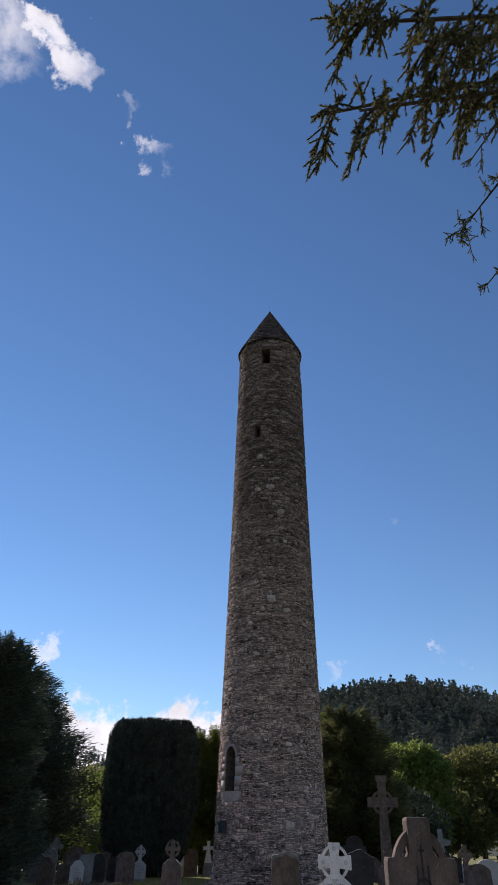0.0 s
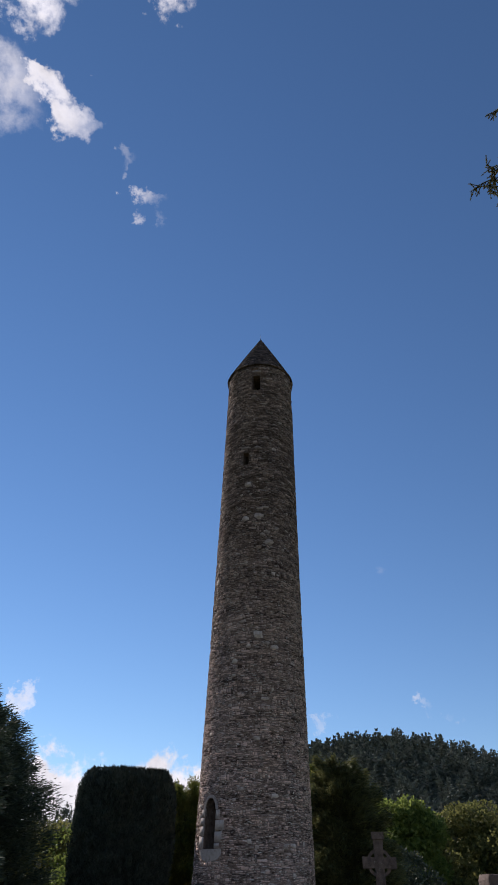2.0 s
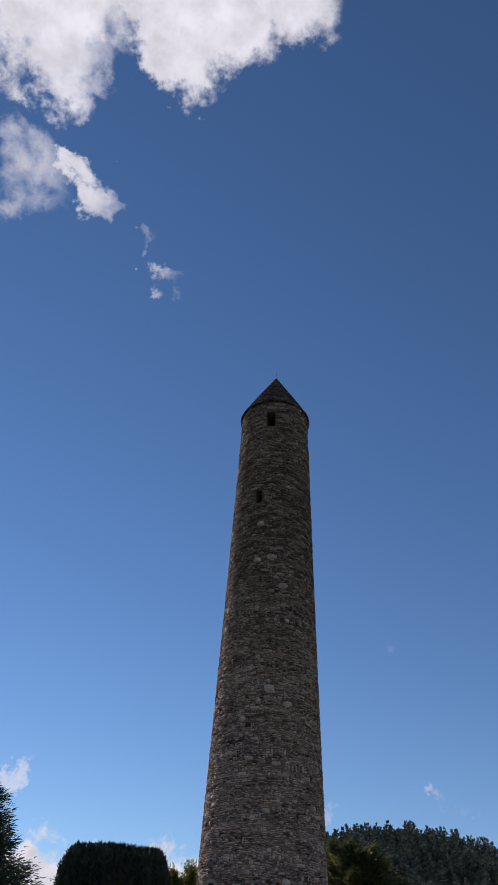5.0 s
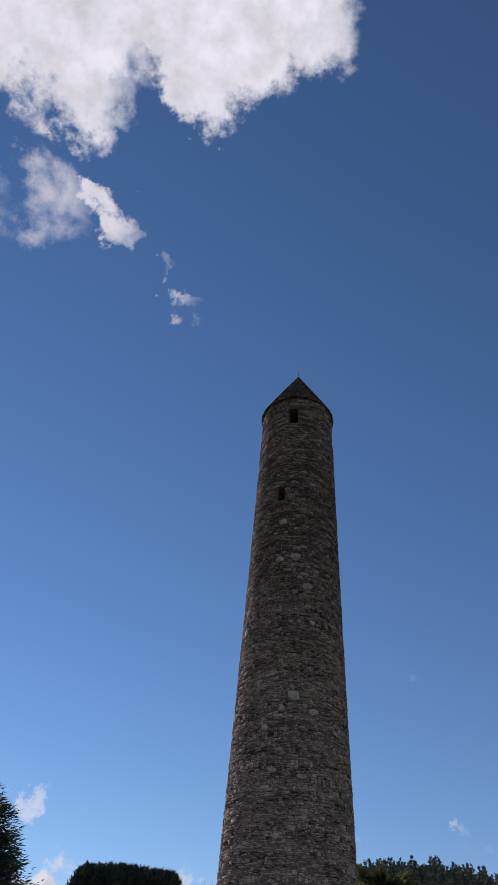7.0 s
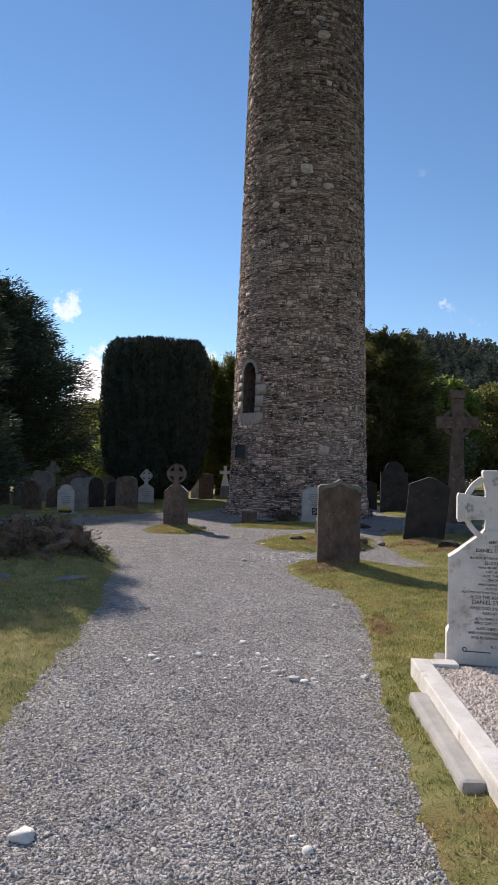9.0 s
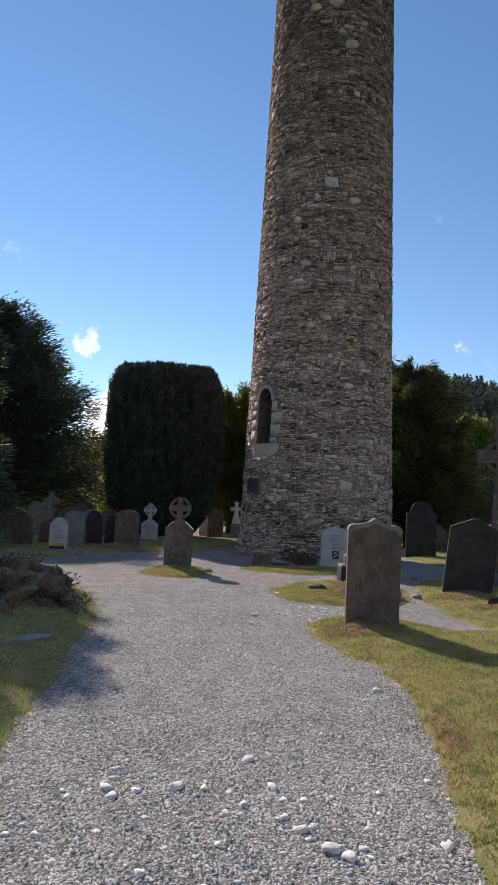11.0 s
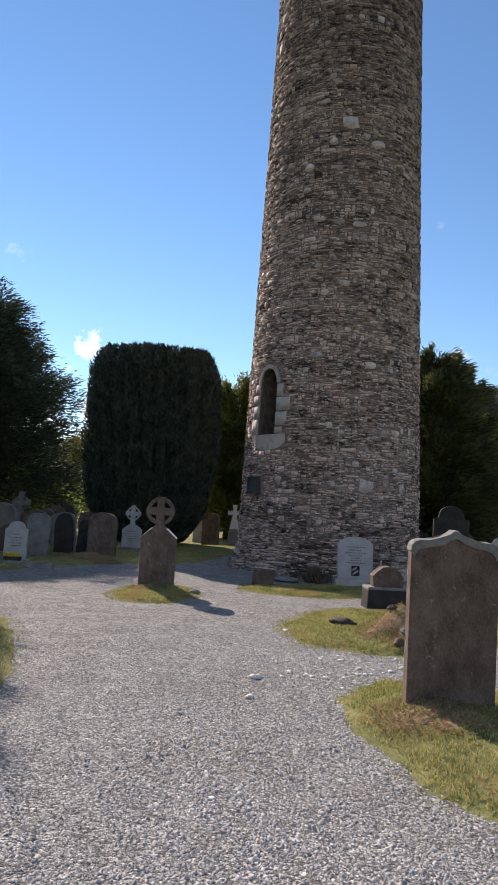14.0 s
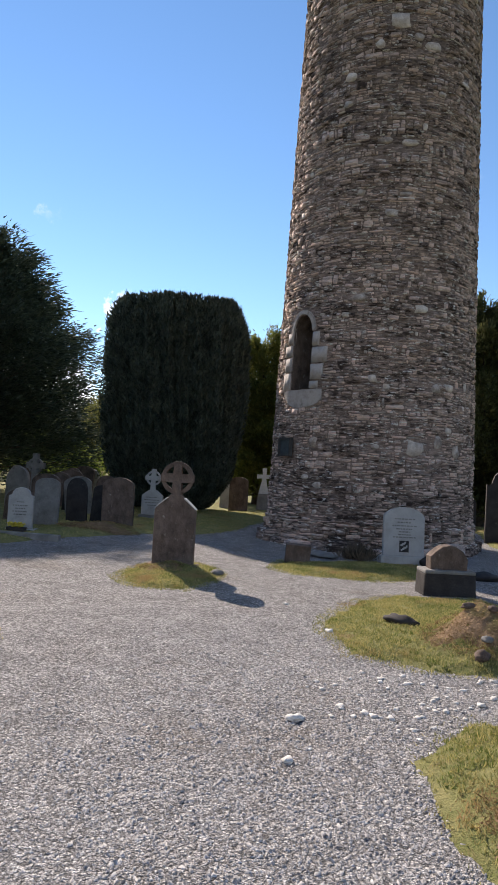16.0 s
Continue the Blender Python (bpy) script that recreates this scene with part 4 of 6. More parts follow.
def leafy_tree(x, y, tall, spread, seed, mat, label, n=26000, foot=0.22, leaf=0.28, lumps=46):
    """A broadleaved tree: trunk, forking limbs and many clumps of leaves with gaps between."""
    rng = np.random.default_rng(seed)
    tree = thing("broadleaf_tree", pose(x, y, 0), label, "tree")
    bm = bmesh.new()
    add_tube(bm, [(0, 0, -0.1), (0.1, 0, tall * 0.25), (0, 0.1, tall * 0.6)], [tall * 0.03, tall * 0.024, tall * 0.01], 8)
    mids = []
    for i in range(lumps):
        a, h = i * 2.39996, rng.uniform(0, 1)
        rr = spread * math.sqrt(max(0.02, 1 - (2 * h - 0.85) ** 2 / 1.4)) * rng.uniform(0.45, 0.92)
        c = np.array([math.cos(a) * rr, math.sin(a) * rr, tall * (foot + (0.93 - foot) * h)])
        mids.append(c)
        if i % 4 == 0:
            add_tube(bm, [(0, 0, tall * (foot + 0.1)), tuple(c * 0.55 + np.array([0, 0, tall * 0.15])), tuple(c)], [tall * 0.012, tall * 0.007, 0.02], 5)
    part("trunk", bm, BARK, tree)
    P, W = [], []
    for c in mids:
        k = n // lumps
        d = rng.normal(size=(k, 3))
        d /= np.linalg.norm(d, axis=1, keepdims=True)
        size = spread * rng.uniform(0.24, 0.4)
        P.append(c + d * size * rng.uniform(0.55, 1.0, (k, 1)) * np.array([1.15, 1.15, 0.85]))
        W.append(d + rng.normal(0, 0.6, (k, 3)))
    P, W = np.concatenate(P), np.concatenate(W)
    m = len(P)
    crown("crown", [blades(P, W, rng.uniform(0.7, 1.3, m) * leaf, rng.uniform(0.5, 0.9, m) * leaf, rng)], mat, tree)
    return tree


clipped_yew(-6.18, 5.0, 4.15, 3.5, 6.75, 8, 31, YEW, "dense dark yew with a broad flat ragged top", 170000)
limb_tree(-16.2, 8.5, 10.6, 6.3, 33, YEW_DARK, "big dark spreading yew shading the graves", 190, 170000, 0.1, 0.62, 0.06, (0.12, 0.3), (0.04, 0.08), 0.5, "yew_tree")
limb_tree(-13.7, -2.3, 9.3, 2.3, 36, YEW_DARK, "tall dark yew standing among the graves", 90, 40000, 0.3, 0.42, 0.1, (0.16, 0.4), (0.05, 0.1), 0.35, "yew_tree")
limb_tree(-10.9, -4.7, 8.5, 2.5, 34, YEW_DARK, "dark yew at the path with low hanging branches", 130, 100000, 0.08, 0.4, 0.12, (0.1, 0.26), (0.035, 0.065), 0.35, "yew_tree")
limb_tree(-4.3, 12.5, 6.8, 2.2, 35, CYPRESS, "tall yellow-green upright yew behind the graves", 80, 70000, 0.04, 0.35, 0.02, (0.14, 0.32), (0.04, 0.08), 0.3, "yew_tree", 0.9)
limb_tree(4.1, 8.5, 7.7, 2.7, 37, YEW_OLIVE, "dark spreading yew with long upright shoots beside the tower", 120, 110000, 0.06, 0.5, 0.05, (0.14, 0.34), (0.04, 0.08), 0.35, "yew_tree", 0.7)
limb_tree(3.6, 16.0, 8.6, 2.6, 38, CYPRESS, "golden-green conifer behind the dark yew", 90, 50000, 0.06, 0.6, 0.02, (0.2, 0.45), (0.06, 0.11), 0.3, "conifer_tree", 0.8)
leafy_tree(10.5, 31, 8.8, 3.6, 41, LEAF, "round bright green lime tree", 26000)
leafy_tree(17.5, 38, 9.2, 4.6, 43, LEAF_OLIVE, "rounded olive green tree below the wooded hill", 26000)
leafy_tree(14.2, 33, 5.2, 3.2, 45, LEAF_OLIVE, "dark low tree among the graves", 14000)
leafy_tree(22, 34, 9.0, 4.5, 46, LEAF_OLIVE, "rounded olive green tree below the wooded hill", 16000)
leafy_tree(9.0, 23.0, 5.0, 2.6, 48, YEW_DARK, "dark evergreen bush beside the graves", 14000, 0.1, 0.2)
leafy_tree(-15.0, 38.0, 7.5, 4.2, 47, LEAF, "light green tree in the valley behind the yews", 16000, 0.1)
leafy_tree(-21.0, 42.0, 7.5, 4.5, 49, LEAF_OLIVE, "light green tree in the valley behind the yews", 14000, 0.1)
for i, (bx, by, bt, bs) in enumerate([(-12.2, 19, 2.9, 2.2), (-15.5, 17, 2.2, 2.0), (-10, 24, 3.2, 2.2), (-19, 22, 3.0, 2.8), (-26, 30, 6.5, 4.5), (-8.5, 33, 5.0, 3.2)]):
    leafy_tree(bx, by, bt, bs, 60 + i, LEAF, "leafy green shrub beyond the graves", 8000, 0.08, 0.16, 26)

# overhanging spruce at the path's side, out of which two branches reach over
rng = np.random.default_rng(71)
spruce = thing("spruce_tree", pose(6.52, -26.75, 0.3), "tall spruce with drooping branches hung over the path", "tree")
bm = bmesh.new()
add_tube(bm, [(0, 0, -0.5), (0.05, 0, 5), (0, 0, 10), (0, 0, 17)], [0.34, 0.28, 0.2, 0.03], 10)
part("trunk", bm, BARK, spruce)


def spruce_branch(root, tip, sag, seed, twigs, reach, hang):
    """A branch with side shoots that hang and carry needles all round."""
    rng = np.random.default_rng(seed)
    root, tip = Vector(root), Vector(tip)
    bm = bmesh.new()
    s = [i / 8 for i in range(9)]
    line = [root.lerp(tip, k) + Vector((0, 0, sag * math.sin(k * math.pi))) for k in s]
    add_tube(bm, line, [0.05 * (1 - k) + 0.008 for k in s], 6)
    P, W = [], []
    along = (tip - root).normalized()
    side = along.cross(Vector((0, 0, 1))).normalized()
    for i in range(twigs):
        u = rng.beta(2.2, 1.1)
        base = root.lerp(tip, u) + Vector((0, 0, sag * math.sin(u * math.pi)))
        way = (side * rng.normal(0, 0.75) + along * rng.uniform(0.0, 0.8) + Vector((0, 0, rng.uniform(-0.9, 0.1)))).normalized()
        ln = reach * rng.uniform(0.35, 1.0) * (1.15 - 0.7 * u)
        pts = [base + way * ln * q - Vector((0, 0, hang * ln * q * q * 1.1)) for q in (0, 0.33, 0.66, 1)]
        add_tube(bm, pts, [0.009, 0.007, 0.005, 0.003], 4)
        subs = [(pts, 1.0)]
        for _ in range(13):
            q = rng.uniform(0.15, 1)
            o = base + way * ln * q - Vector((0, 0, hang * ln * q * q * 1.1))
            w2 = (way * rng.uniform(-0.1, 0.8) + side * rng.normal(0, 0.7) + along * rng.normal(0, 0.5) + Vector((0, 0, rng.uniform(-1.3, 0.3)))).normalized()
            l2 = rng.uniform(0.05, 0.2) * reach
            p2 = [o, o + w2 * l2 * 0.5, o + w2 * l2 - Vector((0, 0, 0.05 * l2))]
            add_tube(bm, p2, [0.005, 0.004, 0.003], 4)
            subs.append((p2, 0.9))
        for p, dens in subs:
            arr = np.array([list(q) for q in p])
            total = np.linalg.norm(arr[-1] - arr[0])
            k = int(total * 520 * dens) + 6
            t = rng.uniform(0.05, 1.0, k) * (len(arr) - 1)
            j = np.minimum(t.astype(int), len(arr) - 2)
            c = arr[j] + (arr[j + 1] - arr[j]) * (t - j)[:, None]
            ax = (arr[-1] - arr[0]) / max(total, 1e-6)
            P.append(c)
            W.append(ax[None] * 0.8 + rng.normal(0, 0.42, (k, 3)))
    limb = part("branch", bm, BARK, spruce)
    P, W = np.concatenate(P), np.concatenate(W)
    k = len(P)
    v, f = blades(P, W, rng.uniform(0.016, 0.028, k), rng.uniform(0.006, 0.011, k), rng, True)
    mesh_part("needles", np_mesh("needles", v, f, SPRUCE), limb, "short dull green needles", "stuff")


def at_spruce(x, y, z):
    return (x - 7.2, y + 26.6, z)


spruce_branch(at_spruce(7.1, -26.7, 8.4), at_spruce(1.98, -28.6, 5.15), 0.35, 72, 62, 0.7, 0.55)
spruce_branch(at_spruce(7.1, -26.7, 8.0), at_spruce(2.25, -28.75, 4.95), 0.3, 73, 62, 0.6, 0.8)
spruce_branch(at_spruce(7.1, -26.6, 9.2), at_spruce(2.1, -28.9, 5.6), 0.35, 74, 62, 0.7, 0.7)
spruce_branch(at_spruce(7.1, -26.6, 9.0), at_spruce(2.6, -28.9, 5.35), 0.3, 78, 60, 0.7, 0.8)
spruce_branch(at_spruce(7.2, -26.4, 11.0), at_spruce(4.35, -24.1, 9.1), 0.3, 75, 20, 0.9, 0.3)
spruce_branch(at_spruce(7.2, -26.4, 12.2), at_spruce(4.7, -24.2, 10.6), 0.3, 76, 16, 0.8, 0.3)
spruce_branch(at_spruce(7.2, -26.4, 9.6), at_spruce(4.7, -23.9, 8.3), 0.3, 77, 14, 0.8, 0.3)

# ---- wooded hills round the valley ----
HILL_AZ = [-180, -120, -75, -45, -30, -20, -12, -8, -4, 0, 3, 6, 10, 14, 18, 24, 35, 60, 120, 180]
HILL_EL = [6, 7, 7, 6, 3.9, 4.0, 5.8, 6.8, 7.4, 8.6, 9.3, 9.8, 10.1, 9.3, 8.2, 7.2, 7, 8, 7, 6]


def ridge(az):
    return np.interp((np.asarray(az) + 180) % 360 - 180, HILL_AZ, HILL_EL)


def hill_z(az, r):
    t = np.clip((r - 170) / (430 - 170), 0, 1)
    t = t * t * (3 - 2 * t)
    fall = np.clip((r - 430) / 900, 0, 1)
    return 430 * np.tan(np.radians(ridge(az))) * t * (1 - 0.6 * fall) + 2.0 * np.sin(az * 0.9) * np.sin(r * 0.04) * t - 0.3


az, rad = np.meshgrid(np.linspace(-180, 180, 361), np.concatenate([np.linspace(120, 480, 37), np.linspace(540, 1600, 8)]), indexing="ij")
hz = hill_z(az, rad)
hv = np.stack([np.sin(np.radians(az)) * rad, np.cos(np.radians(az)) * rad - 20, hz], -1).reshape(-1, 3)
i = np.arange(az.size).reshape(az.shape)
hq = np.stack([i[:-1, :-1], i[:-1, 1:], i[1:, 1:], i[1:, :-1]], -1).reshape(-1, 4)
tagged(mesh_part("backdrop", np_mesh("backdrop", hv, hq, HILLSIDE)), "steep hills round the valley", "hill", kind="structure")


def far_wood(count, az0, az1, r0, r1, tall, seed, label, pointed=0.6, conifers=0.7):
    """Many far trees as one: pointed or rounded crowns of coarse sprays on the hillside."""
    rng = np.random.default_rng(seed)
    A, R = rng.uniform(az0, az1, count), np.sqrt(rng.uniform(r0 ** 2, r1 ** 2, count))
    Z = hill_z(A, R)
    X, Y = np.sin(np.radians(A)) * R, np.cos(np.radians(A)) * R - 20
    P, W, L, B = [], [], [], []
    k = 80
    for x, y, z in zip(X, Y, Z):
        h = tall * rng.uniform(0.65, 1.2)
        con = rng.random() < conifers
        t = rng.uniform(0.18, 1.0, k)
        a = rng.uniform(0, 2 * math.pi, k)
        rr = h * (0.2 * (1 - t) + 0.02 if con else 0.3 * np.sqrt(np.clip(1 - (2 * t - 1.15) ** 2, 0.02, 1))) * rng.uniform(0.7, 1.1, k)
        P.append(np.stack([x + np.cos(a) * rr * 0.5, y + np.sin(a) * rr * 0.5, z + h * t * (1.0 if con else 0.8)], -1))
        W.append(np.stack([np.cos(a), np.sin(a), np.full(k, 0.25 if con else 0.5) + 1.6 * (t > 0.9) * con], -1))
        L.append(h * (0.10 + 0.12 * (1 - t)) * rng.uniform(0.8, 1.3, k))
        B.append(h * rng.uniform(0.06, 0.11, k))
    v, f = blades(np.concatenate(P), np.concatenate(W), np.concatenate(L), np.concatenate(B), rng, True)
    tagged(mesh_part("wood", np_mesh("wood", v, f, FOREST), None, kind="stuff"), label, "forest")


far_wood(1900, -6, 26, 230, 450, 11, 81, "dense dark conifer wood on the steep hill", conifers=0.75)
far_wood(420, 26, 60, 230, 450, 12, 82, "dense dark conifer wood on the steep hill")
far_wood(520, -40, -6, 200, 440, 8, 83, "thin mixed wood on the low far hill", conifers=0.4)


# ---- gravestones ----
def outline(kind, w, h):
    """The front outline of a headstone, from its foot round its top."""
    a = w / 2
    pts = [(-a, 0), (a, 0)]
    if kind == "round":
        pts += [(a * math.cos(t), h - a * 0.55 + a * 0.55 * math.sin(t)) for t in np.linspace(0, math.pi, 17)]
    elif kind == "segment":
        pts += [(a, h - w * 0.24), (a * 0.98, h - w * 0.2), (a * 0.93, h - w * 0.165)]
        pts += [(a * 0.93 * math.cos(t) / math.cos(0.5), h - w * 0.165 + (math.sin(t) - math.sin(0.5)) * w * 0.165 / (1 - math.sin(0.5))) for t in np.linspace(0.5, math.pi - 0.5, 13)][1:-1]
        pts += [(-a * 0.93, h - w * 0.165), (-a * 0.98, h - w * 0.2), (-a, h - w * 0.24)]
    elif kind == "ogee":
        half = [(1.0, 0.80), (1.0, 0.87), (0.97, 0.905), (0.90, 0.925), (0.78, 0.935), (0.60, 0.935), (0.42, 0.938), (0.26, 0.952), (0.13, 0.975), (0.05, 0.995)]
        pts += [(a * x, h * z) for x, z in half] + [(-a * x, h * z) for x, z in half[::-1]]
    elif kind == "gable":
        pts += [(a, h * 0.88), (a * 0.1, h), (-a * 0.1, h), (-a, h * 0.86)]
    elif kind == "shoulder":
        pts += [(a, h * 0.8), (a * 0.74, h * 0.8), (a * 0.7, h * 0.86)] + [(a * 0.66 * math.cos(t), h * 0.88 + h * 0.12 * math.sin(t)) for t in np.linspace(0.1, math.pi - 0.1, 11)] + [(-a * 0.7, h * 0.86), (-a * 0.74, h * 0.8), (-a, h * 0.8)]
    elif kind == "gothic":
        pts += [(a, h * 0.7)] + [(a * math.cos(t) ** 0.8, h * (0.7 + 0.3 * math.sin(t) ** 1.1)) for t in np.linspace(0.15, math.pi / 2 - 0.05, 7)] + [(-a * math.cos(t) ** 0.8, h * (0.7 + 0.3 * math.sin(t) ** 1.1)) for t in np.linspace(math.pi / 2 - 0.05, 0.15, 7)] + [(-a, h * 0.7)]
    else:
        pts += [(a, h), (-a, h)]
    return pts


def cross_outline(w, h, arm_z, bar, flare=1.35, foot_w=None):
    """The outline of an upright cross with arms that widen to their ends."""
    b, a, f = bar / 2, w / 2, bar / 2 * flare
    g = (foot_w or bar * 1.25) / 2
    top = h
    return [(-g, 0), (g, 0), (b, arm_z - b * 1.2), (b * 1.25, arm_z - b * 1.05), (a * 0.96, arm_z - f), (a, arm_z - f * 0.8), (a, arm_z + f * 0.8), (a * 0.96, arm_z + f), (b * 1.25, arm_z + b * 1.05), (b, arm_z + b * 1.3), (f, top - 0.02), (f * 0.9, top), (-f * 0.9, top), (-f, top - 0.02), (-b, arm_z + b * 1.3), (-b * 1.25, arm_z + b * 1.05), (-a * 0.96, arm_z + f), (-a, arm_z + f * 0.8), (-a, arm_z - f * 0.8), (-a * 0.96, arm_z - f), (-b * 1.25, arm_z - b * 1.05), (-b, arm_z - b * 1.2)]


def letters(parent, rows, w, y, mat=LETTER, high=0.022, seed=0):
    """Lines of worn lettering, too fine to read, as short bars on the stone's face."""
    rng = np.random.default_rng(seed)
    bm = bmesh.new()
    for z, k in rows:
        x, end = -w * k / 2, w * k / 2
        while x < end:
            ln = min(rng.uniform(0.02, 0.07), end - x)
            if ln > 0.008:
                add_box(bm, ln, 0.004, high, x + ln / 2, y - 0.001, z, 0)
            x += ln + 0.014
    return tagged(part("inscription", bm, mat, parent, "worn lines of lettering"), kind="stuff")


def headstone(x, y, turn, w, h, t, kind, mat, label, lean=0.0, side=0.0, rows=(), base=None, lichen=False, rim=None, z=0.0, ink=LETTER, seed=1):
    ob = thing("headstone", pose(x, y, z, lean, side, turn), label, "headstone")
    z0 = 0.0
    if base:
        bm = bmesh.new()
        add_box(bm, base[0], base[1], base[2] + 0.08, 0, 0, -0.08, 0.012)
        part("plinth", bm, mat, ob)
        z0 = base[2]
    bm = bmesh.new()
    add_slab(bm, [(px, pz + z0 - (0.12 if pz == 0 and not base else 0.0)) for px, pz in outline(kind, w, h - z0)], -t / 2, t / 2, 0.012)
    part("slab", bm, mat, ob)
    if rows:
        letters(ob, rows, w, -t / 2, ink, seed=seed)
    return ob


def ring_cross(ob, w, h, arm_z, bar, t, mat, z0=0.0, ring=0.78, foot_w=None, ring_w=0.055, flare=1.35):
    """A ringed cross and its ring, as two parts."""
    bm = bmesh.new()
    add_slab(bm, [(px, pz + z0) for px, pz in cross_outline(w, h, arm_z, bar, flare, foot_w)], -t / 2, t / 2, 0.01)
    part("cross", bm, mat, ob)
    bm = bmesh.new()
    r1 = w / 2 * ring
    add_ring(bm, 0, z0 + arm_z, r1 - ring_w, r1, -t * 0.3, t * 0.3)
    part("ring", bm, mat, ob)


# the ogee-topped stone on its patch of grass
ogee = headstone(0.79, -12.1, 4, 0.665, 1.30, 0.13, "ogee", BROWN_STONE, "tall dark headstone with an ogee top and worn lettering", 2, 0, [(1.0 - 0.062 * i, 0.45 + 0.3 * ((i * 7) % 5) / 5) for i in range(9)], ink=BROWN_STONE, z=0.13, seed=4)
bm = bmesh.new()
top_line = [p for p in outline("ogee", 0.685, 1.33) if p[1] > 1.15]
low_line = [(x * 0.9, z - 0.05) for x, z in top_line]
add_slab(bm, top_line + low_line[::-1], -0.085, 0.08, 0.012)
part("coping", bm, GREY_STONE, ogee, "paler moulded top edge")
for s in (-1, 1):
    bm = bmesh.new()
    add_ring(bm, 0.235 * s, 1.12, 0.012, 0.055, -0.078, -0.06, 20)
    add_ring(bm, 0.235 * s, 1.12, 0.03, 0.04, -0.084, -0.06, 20)
    part("rosette", bm, BROWN_STONE, ogee, "carved round rosette")

# ringed cross on a shouldered slab
small = thing("celtic_cross", pose(-3.03, -6.0, 0.0, 0, 0, 6), "brown stone ringed cross on a shouldered headstone slab", "gravestone")
bm = bmesh.new()
add_box(bm, 0.78, 0.32, 0.14, 0, 0, -0.06, 0.02)
part("plinth", bm, BROWN_STONE, small)
bm = bmesh.new()
add_slab(bm, [(-0.31, 0.06), (0.31, 0.06), (0.31, 0.88), (0.29, 0.93), (0.12, 1.05), (0.085, 1.12), (-0.085, 1.12), (-0.12, 1.05), (-0.29, 0.93), (-0.31, 0.88)], -0.085, 0.085, 0.014)
part("slab", bm, BROWN_STONE, small)
ring_cross(small, 0.5, 0.58, 0.33, 0.11, 0.13, BROWN_STONE, 1.04, 0.98, 0.17, 0.06, 1.15)
for s in (-1, 1):
    bm = bmesh.new()
    add_slab(bm, [(0.29 * s, 0.925), (0.32 * s, 0.905), (0.145 * s, 1.07), (0.12 * s, 1.07)][::s], -0.09, 0.09, 0.004)
    part("lichen_crust", bm, LICHEN, small, "pale lichen on the shoulder")

# white slab against the tower's foot
slab = headstone(0.54, -3.72, 14, 0.74, 0.94, 0.1, "segment", PALE_STONE, "pale limestone headstone against the tower foot", -3, 0, [(0.72, 0.5), (0.66, 0.35), (0.6, 0.6), (0.545, 0.4), (0.495, 0.25), (0.445, 0.3), (0.4, 0.55)], (0.86, 0.24, 0.08), ink=GREY_STONE, z=0.1, seed=8)
bm = bmesh.new()
add_box(bm, 0.17, 0.008, 0.2, 0.0, -0.053, 0.15, 0)
part("picture", bm, SLATE, slab, "small dark engraved picture")
bm = bmesh.new()
for k in range(7):
    add_box(bm, 0.03 + 0.012 * (k % 3), 0.004, 0.035, -0.045 + 0.03 * ((k * 5) % 4), -0.058, 0.17 + 0.022 * k, 0)
part("engraving", bm, PALE_STONE, slab)

# broken top on its block
low = thing("gravestone", pose(0.92, -6.15, 0.0, 0, 0, 12), "broken rounded stone set on a dark lichened block", "gravestone")
bm = bmesh.new()
add_box(bm, 0.74, 0.4, 0.36, 0, 0, -0.06, 0.025, 0.96)
part("block", bm, SLATE, low, "dark block with a pale worn top edge")
bm = bmesh.new()
add_box(bm, 0.72, 0.39, 0.05, 0, 0, 0.295, 0.02, 0.97)
part("ledge", bm, GREY_STONE, low, "pale lichened ledge")
bm = bmesh.new()
add_slab(bm, [(-0.25, 0.34), (0.26, 0.34), (0.27, 0.5), (0.2, 0.6), (0.1, 0.66), (0.02, 0.68), (-0.09, 0.66), (-0.19, 0.59), (-0.26, 0.52)], -0.11, 0.11, 0.02)
part("stump", bm, BROWN_STONE, low)

# dark leaning stone and the high cross behind it
headstone(2.78, -8.3, -8, 0.84, 1.36, 0.13, "gable", SLATE, "dark slate headstone leaning sideways on a bare mound", 3, 6, z=0.12)
high = thing("high_cross", pose(3.95, -6.14, 0.08, 0, 0, -6), "tall carved brown stone ringed cross on a stepped base", "gravestone")
bm = bmesh.new()
add_box(bm, 1.1, 0.9, 0.47, 0, 0, -0.2, 0.02)
part("lower_step", bm, GREY_STONE, high)
bm = bmesh.new()
add_box(bm, 0.72, 0.58, 0.62, 0, 0, 0.27, 0.02, 0.86)
part("pedestal", bm, BROWN_STONE, high)
ring_cross(high, 1.0, 2.6, 1.83, 0.24, 0.22, BROWN_STONE, 0.88, 0.74, 0.4, 0.085, 1.3)
bm = bmesh.new()
add_box(bm, 0.36, 0.3, 0.2, 0, 0, 3.3, 0.015, 1.06)
part("cap", bm, BROWN_STONE, high, "roof-shaped cap stone")
bm = bmesh.new()
add_ring(bm, 0, 2.71, 0.01, 0.075, -0.14, -0.1, 20)
part("boss", bm, BROWN_STONE, high, "carved round boss")
for k in range(9):
    bm = bmesh.new()
    add_box(bm, 0.16 - 0.006 * k, 0.03, 0.075, 0, -0.108, 1.1 + 0.14 * k, 0.008)
    part("carved_panel", bm, BROWN_STONE, high)
for s in (-1, 1):
    bm = bmesh.new()
    add_box(bm, 0.13, 0.03, 0.13, 0.36 * s, -0.108, 2.645, 0.012)
    part("carved_panel", bm, BROWN_STONE, high)

